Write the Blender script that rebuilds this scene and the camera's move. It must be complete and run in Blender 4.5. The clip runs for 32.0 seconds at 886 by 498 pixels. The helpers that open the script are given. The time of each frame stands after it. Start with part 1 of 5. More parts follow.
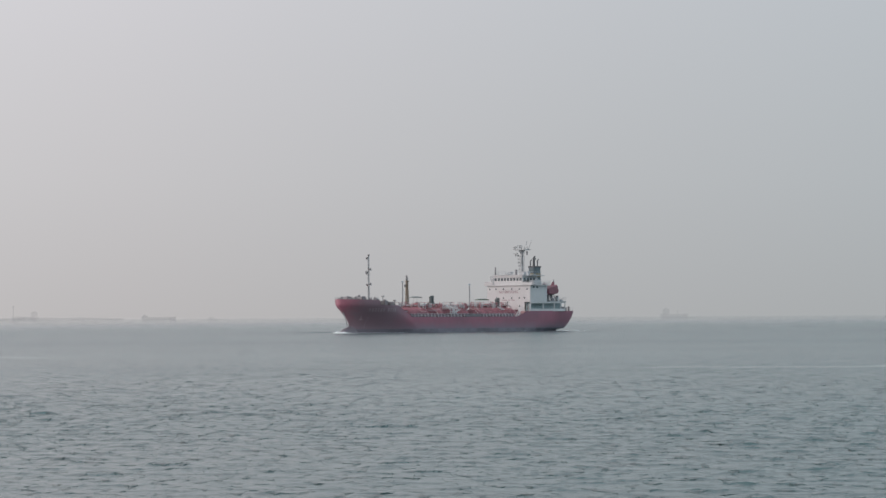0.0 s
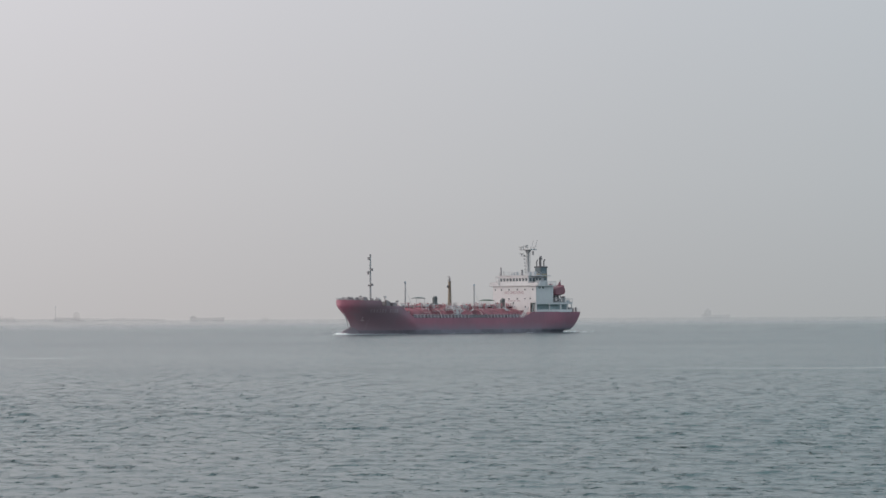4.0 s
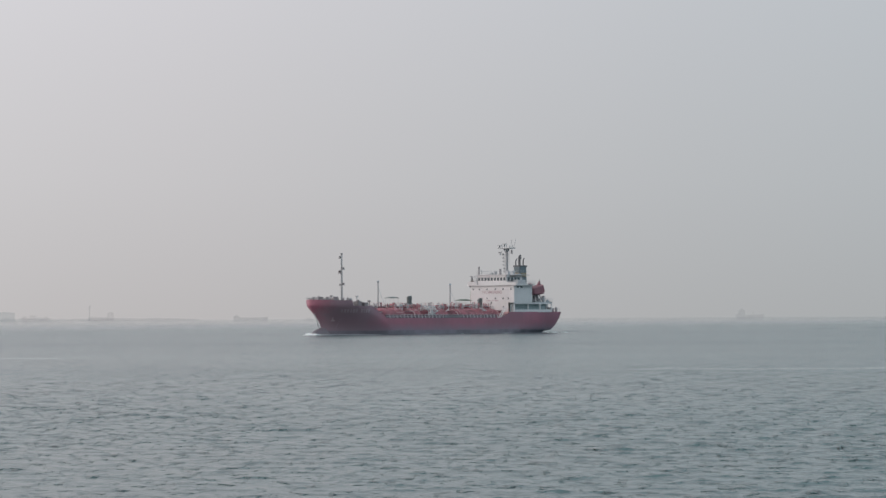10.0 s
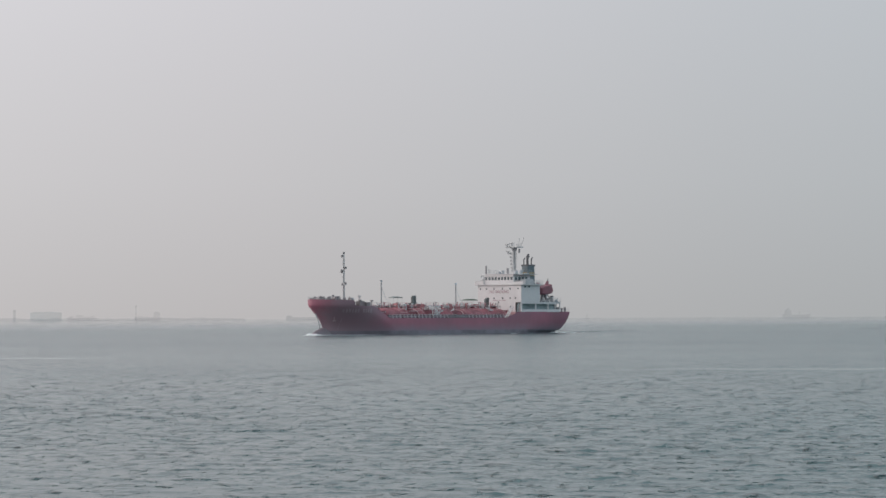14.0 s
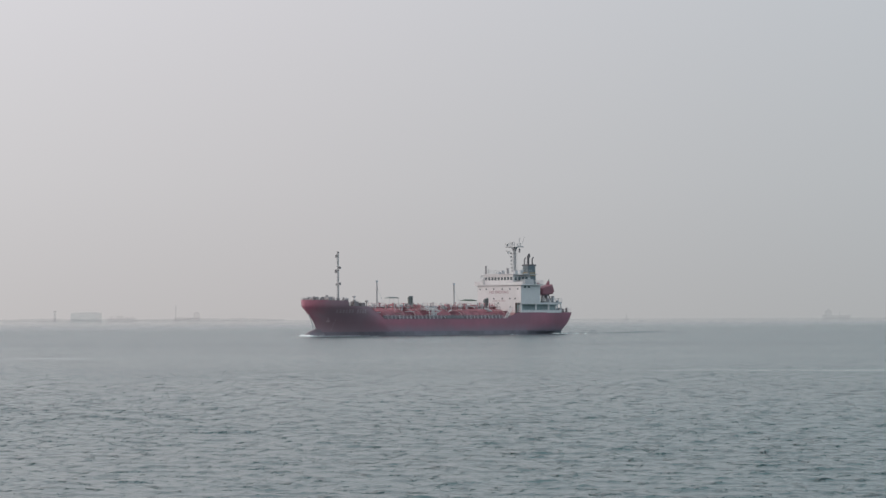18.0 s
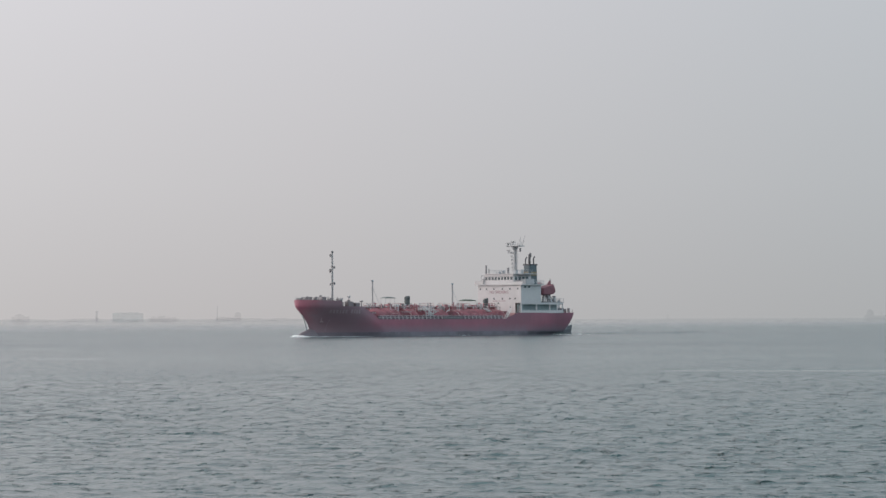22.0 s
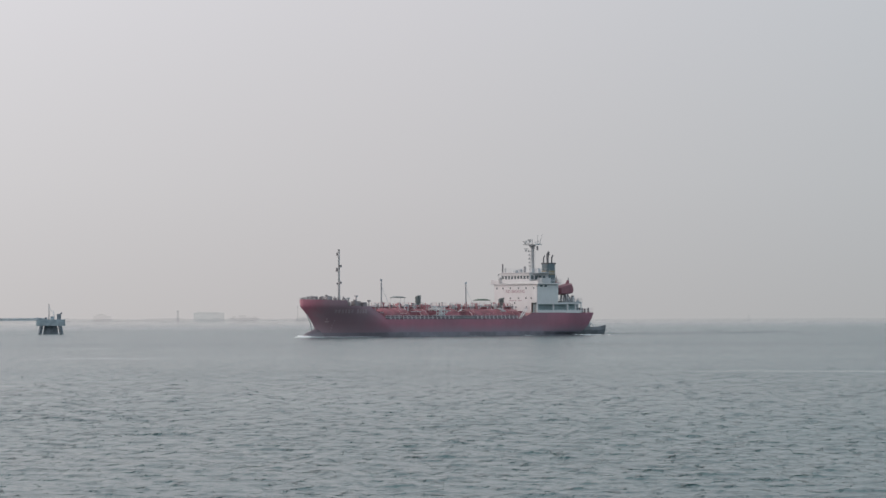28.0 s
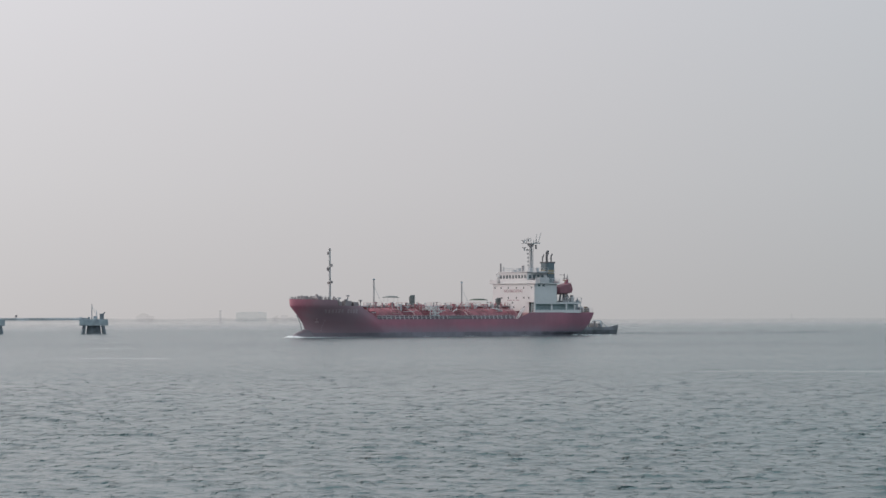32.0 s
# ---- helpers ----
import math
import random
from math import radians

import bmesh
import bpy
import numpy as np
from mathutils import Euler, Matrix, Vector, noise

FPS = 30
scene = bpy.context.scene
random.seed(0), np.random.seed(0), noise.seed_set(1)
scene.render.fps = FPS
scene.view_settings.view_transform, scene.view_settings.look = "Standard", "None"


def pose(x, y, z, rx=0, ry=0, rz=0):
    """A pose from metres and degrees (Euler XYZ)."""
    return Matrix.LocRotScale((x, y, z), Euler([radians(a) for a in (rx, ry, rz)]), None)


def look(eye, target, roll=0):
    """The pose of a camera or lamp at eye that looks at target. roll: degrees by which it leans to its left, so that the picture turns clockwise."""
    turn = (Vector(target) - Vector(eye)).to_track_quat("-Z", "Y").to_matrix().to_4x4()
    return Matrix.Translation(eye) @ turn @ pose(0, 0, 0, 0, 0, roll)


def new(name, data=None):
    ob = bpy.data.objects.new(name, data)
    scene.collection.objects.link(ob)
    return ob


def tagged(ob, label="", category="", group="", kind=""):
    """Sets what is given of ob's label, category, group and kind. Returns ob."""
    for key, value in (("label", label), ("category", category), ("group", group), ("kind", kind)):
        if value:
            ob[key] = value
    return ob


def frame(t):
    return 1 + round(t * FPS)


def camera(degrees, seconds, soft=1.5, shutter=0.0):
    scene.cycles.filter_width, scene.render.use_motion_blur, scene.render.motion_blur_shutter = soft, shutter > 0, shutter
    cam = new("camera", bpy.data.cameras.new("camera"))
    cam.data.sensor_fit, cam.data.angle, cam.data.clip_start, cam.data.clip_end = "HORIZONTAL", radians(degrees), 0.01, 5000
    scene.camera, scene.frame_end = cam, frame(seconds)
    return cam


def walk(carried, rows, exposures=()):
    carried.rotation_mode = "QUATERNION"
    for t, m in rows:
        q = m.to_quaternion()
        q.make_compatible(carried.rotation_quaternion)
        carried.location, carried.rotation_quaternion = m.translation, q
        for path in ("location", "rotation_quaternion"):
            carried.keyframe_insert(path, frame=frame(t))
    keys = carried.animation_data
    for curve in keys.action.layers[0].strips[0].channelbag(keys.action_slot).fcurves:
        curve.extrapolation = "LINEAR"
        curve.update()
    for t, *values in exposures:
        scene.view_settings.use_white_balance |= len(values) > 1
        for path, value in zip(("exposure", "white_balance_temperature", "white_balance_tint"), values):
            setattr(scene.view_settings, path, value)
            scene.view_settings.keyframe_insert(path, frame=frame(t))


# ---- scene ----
# The camera stands on the shore and turns to follow the tanker.
EYE = (0.0, 0.0, 4.87)


def aim(yaw, pitch, lean):
    """Camera pose from degrees: yaw to the right, pitch up, lean of the picture."""
    return Matrix.Translation(EYE) @ pose(0, 0, 0, 0, 0, -yaw) @ pose(0, 0, 0, 90 + pitch) @ pose(0, 0, 0, 0, 0, lean)


cam = camera(18.904, 32.0, soft=1.5)
walk(cam, [
    (0, aim(0.0000, 1.4222, -0.300)),
    (0.5, aim(-0.0876, 1.4210, -0.298)),
    (1, aim(-0.1525, 1.4214, -0.297)),
    (1.5, aim(-0.2067, 1.4308, -0.295)),
    (2, aim(-0.2668, 1.4284, -0.294)),
    (2.5, aim(-0.3594, 1.4344, -0.292)),
    (3, aim(-0.5233, 1.4385, -0.291)),
    (3.5, aim(-0.7410, 1.4413, -0.289)),
    (5.5, aim(-1.0622, 1.4444, -0.283)),
    (6, aim(-1.1401, 1.4433, -0.281)),
    (6.5, aim(-1.2108, 1.4456, -0.280)),
    (7, aim(-1.2836, 1.4468, -0.278)),
    (7.5, aim(-1.3576, 1.4480, -0.277)),
    (8, aim(-1.3966, 1.4356, -0.275)),
    (8.5, aim(-1.3963, 1.4345, -0.273)),
    (9, aim(-1.4188, 1.4343, -0.272)),
    (9.5, aim(-1.5167, 1.4356, -0.270)),
    (10, aim(-1.6113, 1.4430, -0.269)),
    (10.5, aim(-1.7226, 1.4455, -0.267)),
    (11, aim(-1.8427, 1.4481, -0.266)),
    (11.5, aim(-1.9522, 1.4495, -0.264)),
    (12, aim(-2.2515, 1.4517, -0.262)),
    (12.5, aim(-2.3571, 1.4530, -0.261)),
    (13, aim(-2.4359, 1.4532, -0.259)),
    (13.5, aim(-2.5058, 1.4510, -0.258)),
    (14, aim(-2.5933, 1.4433, -0.256)),
    (14.5, aim(-2.6584, 1.4490, -0.255)),
    (16.5, aim(-2.9341, 1.4549, -0.248)),
    (17, aim(-3.2176, 1.4581, -0.247)),
    (17.5, aim(-3.3686, 1.4620, -0.245)),
    (18, aim(-3.4427, 1.4586, -0.244)),
    (18.5, aim(-3.5138, 1.4541, -0.242)),
    (19, aim(-3.5164, 1.4551, -0.241)),
    (19.5, aim(-3.5457, 1.4573, -0.239)),
    (20, aim(-3.6806, 1.4577, -0.237)),
    (20.5, aim(-3.8228, 1.4592, -0.236)),
    (21, aim(-3.9568, 1.4596, -0.234)),
    (21.5, aim(-4.1243, 1.4589, -0.233)),
    (22, aim(-4.3274, 1.4653, -0.231)),
    (22.5, aim(-4.4315, 1.4621, -0.230)),
    (23, aim(-4.5783, 1.4580, -0.228)),
    (23.5, aim(-4.7172, 1.4651, -0.227)),
    (24, aim(-4.8709, 1.4575, -0.225)),
    (24.5, aim(-5.0289, 1.4590, -0.223)),
    (25, aim(-5.1906, 1.4676, -0.222)),
    (25.5, aim(-5.3209, 1.4645, -0.220)),
    (27.5, aim(-5.9086, 1.4648, -0.214)),
    (28, aim(-6.0526, 1.4651, -0.212)),
    (28.5, aim(-6.1650, 1.4688, -0.211)),
    (29, aim(-6.2805, 1.4668, -0.209)),
    (29.5, aim(-6.3953, 1.4693, -0.208)),
    (30, aim(-6.5090, 1.4685, -0.206)),
    (30.5, aim(-6.6338, 1.4643, -0.205)),
    (31, aim(-6.7450, 1.4645, -0.203)),
    (31.5, aim(-6.8455, 1.4661, -0.202)),
    (32, aim(-6.9590, 1.4639, -0.200)),
])

# ---- light: hazy daylight, a veiled sun on the left ----
SUN_DIR = Vector((-0.84, -0.05, 0.52)).normalized()


def make_world():
    w = bpy.data.worlds.new("hazy_sky")
    scene.world = w
    w.use_nodes = True
    nt = w.node_tree
    nt.nodes.clear()
    out = nt.nodes.new("ShaderNodeOutputWorld")
    bg = nt.nodes.new("ShaderNodeBackground")
    sky = nt.nodes.new("ShaderNodeTexSky")
    sky.sky_type = "NISHITA"
    sky.sun_disc = False
    sky.sun_elevation = math.asin(SUN_DIR.z)
    sky.sun_rotation = math.atan2(SUN_DIR.x, SUN_DIR.y)
    sky.air_density, sky.dust_density, sky.ozone_density = 1.5, 6.0, 2.0
    dim = nt.nodes.new("ShaderNodeMix")
    dim.data_type, dim.blend_type = "RGBA", "MULTIPLY"
    dim.inputs[0].default_value = 1.0
    nt.links.new(sky.outputs[0], dim.inputs[6])
    dim.inputs[7].default_value = (0.05, 0.05, 0.05, 1)
    co = nt.nodes.new("ShaderNodeTexCoord")
    sep = nt.nodes.new("ShaderNodeSeparateXYZ")
    nt.links.new(co.outputs["Generated"], sep.inputs[0])
    # haze: paler and warmer towards the sun's side, greyer low down
    side = nt.nodes.new("ShaderNodeValToRGB")
    mr = nt.nodes.new("ShaderNodeMapRange")
    mr.inputs["From Min"].default_value, mr.inputs["From Max"].default_value = -1.0, 1.0
    nt.links.new(sep.outputs["X"], mr.inputs["Value"])
    nt.links.new(mr.outputs[0], side.inputs[0])
    e = side.color_ramp.elements
    e[0].position, e[0].color = 0.0, (1.02, 1.0, 0.99, 1)
    e[1].position, e[1].color = 1.0, (0.87, 1.12, 1.26, 1)
    for p, c in ((0.33, (0.692, 0.695, 0.718, 1)), (0.44, (0.615, 0.621, 0.646, 1)), (0.53, (0.524, 0.556, 0.585, 1)), (0.60, (0.474, 0.523, 0.556, 1)), (0.68, (0.43, 0.495, 0.53, 1))):
        n = side.color_ramp.elements.new(p)
        n.color = c
    up = nt.nodes.new("ShaderNodeValToRGB")
    nt.links.new(sep.outputs["Z"], up.inputs[0])
    u = up.color_ramp.elements
    u[0].position, u[0].color = 0.0, (0.872, 0.835, 0.808, 1)
    u[1].position, u[1].color = 1.0, (0.98, 1.05, 1.08, 1)
    n = up.color_ramp.elements.new(0.12)
    n.color = (1.083, 1.058, 1.066, 1)
    n = up.color_ramp.elements.new(0.05)
    n.color = (0.98, 0.952, 0.937, 1)
    haze = nt.nodes.new("ShaderNodeMix")
    haze.data_type, haze.blend_type = "RGBA", "MULTIPLY"
    haze.inputs[0].default_value = 1.0
    nt.links.new(side.outputs[0], haze.inputs[6])
    nt.links.new(up.outputs[0], haze.inputs[7])
    mix = nt.nodes.new("ShaderNodeMix")
    mix.data_type = "RGBA"
    mix.inputs[0].default_value = 0.92
    nt.links.new(dim.outputs[2], mix.inputs[6])
    nt.links.new(haze.outputs[2], mix.inputs[7])
    # wide glow of the haze round the veiled sun
    toward = nt.nodes.new("ShaderNodeVectorMath")
    toward.operation = "DOT_PRODUCT"
    nt.links.new(co.outputs["Generated"], toward.inputs[0])
    toward.inputs[1].default_value = SUN_DIR
    facing = nt.nodes.new("ShaderNodeMath")
    facing.operation = "MAXIMUM"
    nt.links.new(toward.outputs["Value"], facing.inputs[0])
    facing.inputs[1].default_value = 0.0
    spread = nt.nodes.new("ShaderNodeMath")
    spread.operation = "POWER"
    nt.links.new(facing.outputs[0], spread.inputs[0])
    spread.inputs[1].default_value = 2.0
    glow = nt.nodes.new("ShaderNodeMath")
    glow.operation = "MULTIPLY_ADD"
    nt.links.new(spread.outputs[0], glow.inputs[0])
    glow.inputs[1].default_value, glow.inputs[2].default_value = 0.65, 1.0
    nt.links.new(glow.outputs[0], bg.inputs[1])
    nt.links.new(mix.outputs[2], bg.inputs[0])
    nt.links.new(bg.outputs[0], out.inputs[0])


make_world()
sun_data = bpy.data.lights.new("sun", "SUN")
sun_data.energy, sun_data.angle, sun_data.color = 1.0, radians(12), (1.0, 0.89, 0.84)
sun = new("sun", sun_data)
sun.matrix_world = look(SUN_DIR * 200, (0, 0, 0))


# ---- materials ----
def material(name, color, rough=0.5, metal=0.0, vary=0.12, scale=0.6, grain=0.15, bump=0.02, streak=0.0, other=None):
    """Painted or bare surface: base colour varied by large stains, fine grain and, for streak, runs down its walls."""
    m = bpy.data.materials.new(name)
    m.use_nodes = True
    nt = m.node_tree
    bsdf = nt.nodes["Principled BSDF"]
    bsdf.inputs["Roughness"].default_value = rough
    bsdf.inputs["Metallic"].default_value = metal
    co = nt.nodes.new("ShaderNodeTexCoord")
    big = nt.nodes.new("ShaderNodeTexNoise")
    big.inputs["Scale"].default_value, big.inputs["Detail"].default_value = scale, 5
    nt.links.new(co.outputs["Object"], big.inputs["Vector"])
    fine = nt.nodes.new("ShaderNodeTexNoise")
    fine.inputs["Scale"].default_value, fine.inputs["Detail"].default_value = scale * 14, 3
    mapn = nt.nodes.new("ShaderNodeMapping")
    mapn.inputs["Scale"].default_value = (1, 1, 0.18 if streak else 1)
    nt.links.new(co.outputs["Object"], mapn.inputs[0])
    nt.links.new(mapn.outputs[0], fine.inputs["Vector"])
    dark = [c * (1 - vary) for c in color] if other is None else list(other)
    mix = nt.nodes.new("ShaderNodeMix")
    mix.data_type = "RGBA"
    mix.inputs[6].default_value = (*[min(1, c * (1 + vary * 0.6)) for c in color], 1)
    mix.inputs[7].default_value = (*dark, 1)
    ramp = nt.nodes.new("ShaderNodeMapRange")
    ramp.inputs["From Min"].default_value, ramp.inputs["From Max"].default_value = 0.38, 0.66
    nt.links.new(big.outputs[0], ramp.inputs["Value"])
    nt.links.new(ramp.outputs[0], mix.inputs[0])
    mix2 = nt.nodes.new("ShaderNodeMix")
    mix2.data_type, mix2.blend_type = "RGBA", "MULTIPLY"
    mix2.inputs[0].default_value = grain + streak
    nt.links.new(mix.outputs[2], mix2.inputs[6])
    nt.links.new(fine.outputs[0], mix2.inputs[7])
    nt.links.new(mix2.outputs[2], bsdf.inputs["Base Color"])
    if bump:
        b = nt.nodes.new("ShaderNodeBump")
        b.inputs["Strength"].default_value, b.inputs["Distance"].default_value = 0.5, bump
        nt.links.new(fine.outputs[0], b.inputs["Height"])
        nt.links.new(b.outputs[0], bsdf.inputs["Normal"])
    return m


# how the sea's roughness changes with distance, in metres: from, to, by
ROUGH = ((200, 800, 0.02), (550, 2800, -0.18))


def water_material():
    m = bpy.data.materials.new("sea_water")
    m.use_nodes = True
    nt = m.node_tree
    bsdf = nt.nodes["Principled BSDF"]
    bsdf.inputs["IOR"].default_value = 1.333
    co = nt.nodes.new("ShaderNodeTexCoord")
    # body colour: murky green-grey, in wide drifting patches
    patch = nt.nodes.new("ShaderNodeTexNoise")
    patch.inputs["Scale"].default_value, patch.inputs["Detail"].default_value = 0.012, 4
    nt.links.new(co.outputs["Object"], patch.inputs["Vector"])
    ramp = nt.nodes.new("ShaderNodeValToRGB")
    ramp.color_ramp.elements[0].position, ramp.color_ramp.elements[0].color = 0.35, (0.038, 0.081, 0.087, 1)
    ramp.color_ramp.elements[1].position, ramp.color_ramp.elements[1].color = 0.65, (0.048, 0.101, 0.108, 1)
    nt.links.new(patch.outputs[0], ramp.inputs[0])
    nt.links.new(ramp.outputs[0], bsdf.inputs["Base Color"])
    # roughness stands for the ripples too small to be built: cat's-paws and slicks
    rr = nt.nodes.new("ShaderNodeMapRange")
    rr.inputs["From Min"].default_value, rr.inputs["From Max"].default_value = 0.35, 0.65
    rr.inputs["To Min"].default_value, rr.inputs["To Max"].default_value = 0.18, 0.21
    pm = nt.nodes.new("ShaderNodeMapping")
    pm.inputs["Scale"].default_value = (0.15, 1.0, 1.0)
    pm.inputs["Rotation"].default_value = (0, 0, radians(-8))
    nt.links.new(co.outputs["Object"], pm.inputs[0])
    paws = nt.nodes.new("ShaderNodeTexNoise")
    paws.inputs["Scale"].default_value, paws.inputs["Detail"].default_value = 0.012, 3
    nt.links.new(pm.outputs[0], paws.inputs["Vector"])
    nt.links.new(paws.outputs[0], rr.inputs["Value"])
    away = nt.nodes.new("ShaderNodeVectorMath")
    away.operation = "LENGTH"
    nt.links.new(co.outputs["Object"], away.inputs[0])
    # the farther off, the more of the chop has to be told by roughness alone
    steps = []
    for d0, d1, change in ROUGH:
        step = nt.nodes.new("ShaderNodeMapRange")
        step.interpolation_type = "SMOOTHSTEP"
        step.inputs["From Min"].default_value, step.inputs["From Max"].default_value = d0, d1
        step.inputs["To Min"].default_value, step.inputs["To Max"].default_value = 0.0, change
        nt.links.new(away.outputs["Value"], step.inputs["Value"])
        steps.append(step)
    far_off = nt.nodes.new("ShaderNodeMath")
    nt.links.new(steps[0].outputs[0], far_off.inputs[0])
    nt.links.new(steps[1].outputs[0], far_off.inputs[1])
    total = nt.nodes.new("ShaderNodeMath")
    nt.links.new(rr.outputs[0], total.inputs[0])
    nt.links.new(far_off.outputs[0], total.inputs[1])
    sl = nt.nodes.new("ShaderNodeAttribute")
    sl.attribute_name = "slick"
    drop = nt.nodes.new("ShaderNodeMath")
    drop.operation = "MULTIPLY_ADD"
    nt.links.new(sl.outputs["Fac"], drop.inputs[0])
    drop.inputs[1].default_value = -0.12
    nt.links.new(total.outputs[0], drop.inputs[2])
    nt.links.new(drop.outputs[0], bsdf.inputs["Roughness"])
    still = nt.nodes.new("ShaderNodeMapRange")
    still.inputs["From Min"].default_value, still.inputs["From Max"].default_value = 900, 3500
    still.inputs["To Min"].default_value, still.inputs["To Max"].default_value = 1.0, 0.3
    nt.links.new(away.outputs["Value"], still.inputs["Value"])
    fine = nt.nodes.new("ShaderNodeTexNoise")
    fine.inputs["Scale"].default_value, fine.inputs["Detail"].default_value = 4.5, 4
    nt.links.new(co.outputs["Object"], fine.inputs["Vector"])
    b = nt.nodes.new("ShaderNodeBump")
    b.inputs["Strength"].default_value, b.inputs["Distance"].default_value = 0.55, 0.05
    weak = nt.nodes.new("ShaderNodeMath")
    weak.operation = "MULTIPLY"
    weak.inputs[1].default_value = 0.6
    nt.links.new(still.outputs[0], weak.inputs[0])
    nt.links.new(weak.outputs[0], b.inputs["Strength"])
    nt.links.new(fine.outputs[0], b.inputs["Height"])
    # short broken wavelets: scattered crests, longer along the wind than across
    cm = nt.nodes.new("ShaderNodeMapping")
    cm.inputs["Scale"].default_value = (1.75, 1.0, 1.0)
    cm.inputs["Rotation"].default_value = (0, 0, radians(3))
    nt.links.new(co.outputs["Object"], cm.inputs[0])
    crest = nt.nodes.new("ShaderNodeTexNoise")
    crest.inputs["Scale"].default_value, crest.inputs["Detail"].default_value = 1.0, 3.5
    nt.links.new(cm.outputs[0], crest.inputs["Vector"])
    lift = nt.nodes.new("ShaderNodeMapRange")
    lift.interpolation_type = "SMOOTHSTEP"
    lift.inputs["From Min"].default_value, lift.inputs["From Max"].default_value = 0.565, 0.72
    nt.links.new(crest.outputs[0], lift.inputs["Value"])
    gusty = nt.nodes.new("ShaderNodeTexNoise")
    gusty.inputs["Scale"].default_value, gusty.inputs["Detail"].default_value = 0.3, 3
    nt.links.new(co.outputs["Object"], gusty.inputs["Vector"])
    gm = nt.nodes.new("ShaderNodeMapRange")
    gm.inputs["From Min"].default_value, gm.inputs["From Max"].default_value = 0.30, 0.58
    nt.links.new(gusty.outputs[0], gm.inputs["Value"])
    peak = nt.nodes.new("ShaderNodeMath")
    peak.operation = "MULTIPLY"
    nt.links.new(lift.outputs[0], peak.inputs[0])
    nt.links.new(gm.outputs[0], peak.inputs[1])
    b2 = nt.nodes.new("ShaderNodeBump")
    b2.inputs["Distance"].default_value = 0.62
    nt.links.new(still.outputs[0], b2.inputs["Strength"])
    nt.links.new(peak.outputs[0], b2.inputs["Height"])
    nt.links.new(b.outputs[0], b2.inputs["Normal"])
    # longer swells farther out, seen as scattered thin strokes
    sm = nt.nodes.new("ShaderNodeMapping")
    sm.inputs["Scale"].default_value = (1.3, 0.28, 1.0)
    nt.links.new(co.outputs["Object"], sm.inputs[0])
    swell = nt.nodes.new("ShaderNodeTexNoise")
    swell.inputs["Scale"].default_value, swell.inputs["Detail"].default_value = 1.0, 3
    nt.links.new(sm.outputs[0], swell.inputs["Vector"])
    rise = nt.nodes.new("ShaderNodeMapRange")
    rise.interpolation_type = "SMOOTHSTEP"
    rise.inputs["From Min"].default_value, rise.inputs["From Max"].default_value = 0.57, 0.72
    nt.links.new(swell.outputs[0], rise.inputs["Value"])
    b3 = nt.nodes.new("ShaderNodeBump")
    b3.inputs["Distance"].default_value = 0.5
    out_there = nt.nodes.new("ShaderNodeMapRange")
    out_there.inputs["From Min"].default_value, out_there.inputs["From Max"].default_value = 70, 150
    nt.links.new(away.outputs["Value"], out_there.inputs["Value"])
    crests = nt.nodes.new("ShaderNodeMath")
    crests.operation = "MULTIPLY"
    nt.links.new(rise.outputs[0], crests.inputs[0])
    nt.links.new(out_there.outputs[0], crests.inputs[1])
    nt.links.new(still.outputs[0], b3.inputs["Strength"])
    nt.links.new(crests.outputs[0], b3.inputs["Height"])
    nt.links.new(b2.outputs[0], b3.inputs["Normal"])
    nt.links.new(b3.outputs[0], bsdf.inputs["Normal"])
    return m


SEA = water_material()
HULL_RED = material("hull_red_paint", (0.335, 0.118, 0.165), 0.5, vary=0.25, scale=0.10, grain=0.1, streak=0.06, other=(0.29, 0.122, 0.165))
BULB = material("wet_antifouling", (0.21, 0.18, 0.205), 0.4)
PIPE_PALE = material("pipe_pale_pink", (0.52, 0.33, 0.345), 0.5)
BOOT = material("boot_top_paint", (0.22, 0.195, 0.235), 0.5, vary=0.25, scale=0.3, streak=0.2)
DECK_RED = material("deck_red_paint", (0.36, 0.06, 0.065), 0.6, vary=0.3, scale=0.5)
TANK_RED = material("tank_red_paint", (0.35, 0.112, 0.14), 0.5, vary=0.35, scale=0.5, streak=0.2)
PIPE_RED = material("pipe_faded_red", (0.40, 0.18, 0.20), 0.5, vary=0.3, scale=1.0)
WHITE = material("white_ship_paint", (0.62, 0.605, 0.615), 0.4, vary=0.06, scale=0.3, grain=0.08, streak=0.06)
GREY_W = material("pale_grey_paint", (0.47, 0.48, 0.50), 0.5)
# masts' shaded look against the bright sky put into a darker grey
MAST_GREY = material("mast_shade_grey", (0.40, 0.405, 0.415), 0.5)
WINDOW = material("dark_window_glass", (0.10, 0.12, 0.135), 0.15, vary=0.2, bump=0)
FUNNEL = material("funnel_slate_paint", (0.105, 0.14, 0.16), 0.5, vary=0.2)
BLACK = material("sooty_black", (0.09, 0.09, 0.10), 0.6)
DARK = material("dark_gear", (0.25, 0.24, 0.25), 0.6)
OCHRE = material("ochre_band", (0.26, 0.21, 0.13), 0.5)
CANOPY = material("canopy_green", (0.15, 0.185, 0.15), 0.7)
CANOPY_PALE = material("canopy_grey", (0.24, 0.26, 0.25), 0.7)
CRANE = material("crane_dark_paint", (0.15, 0.17, 0.17), 0.6)
STAY_GREY = material("rail_stay_grey", (0.20, 0.185, 0.20), 0.5)
STAY_PALE = material("rail_stay_pale", (0.47, 0.42, 0.44), 0.5)
PASSAGE = material("passage_teal_grey", (0.33, 0.42, 0.44), 0.6)
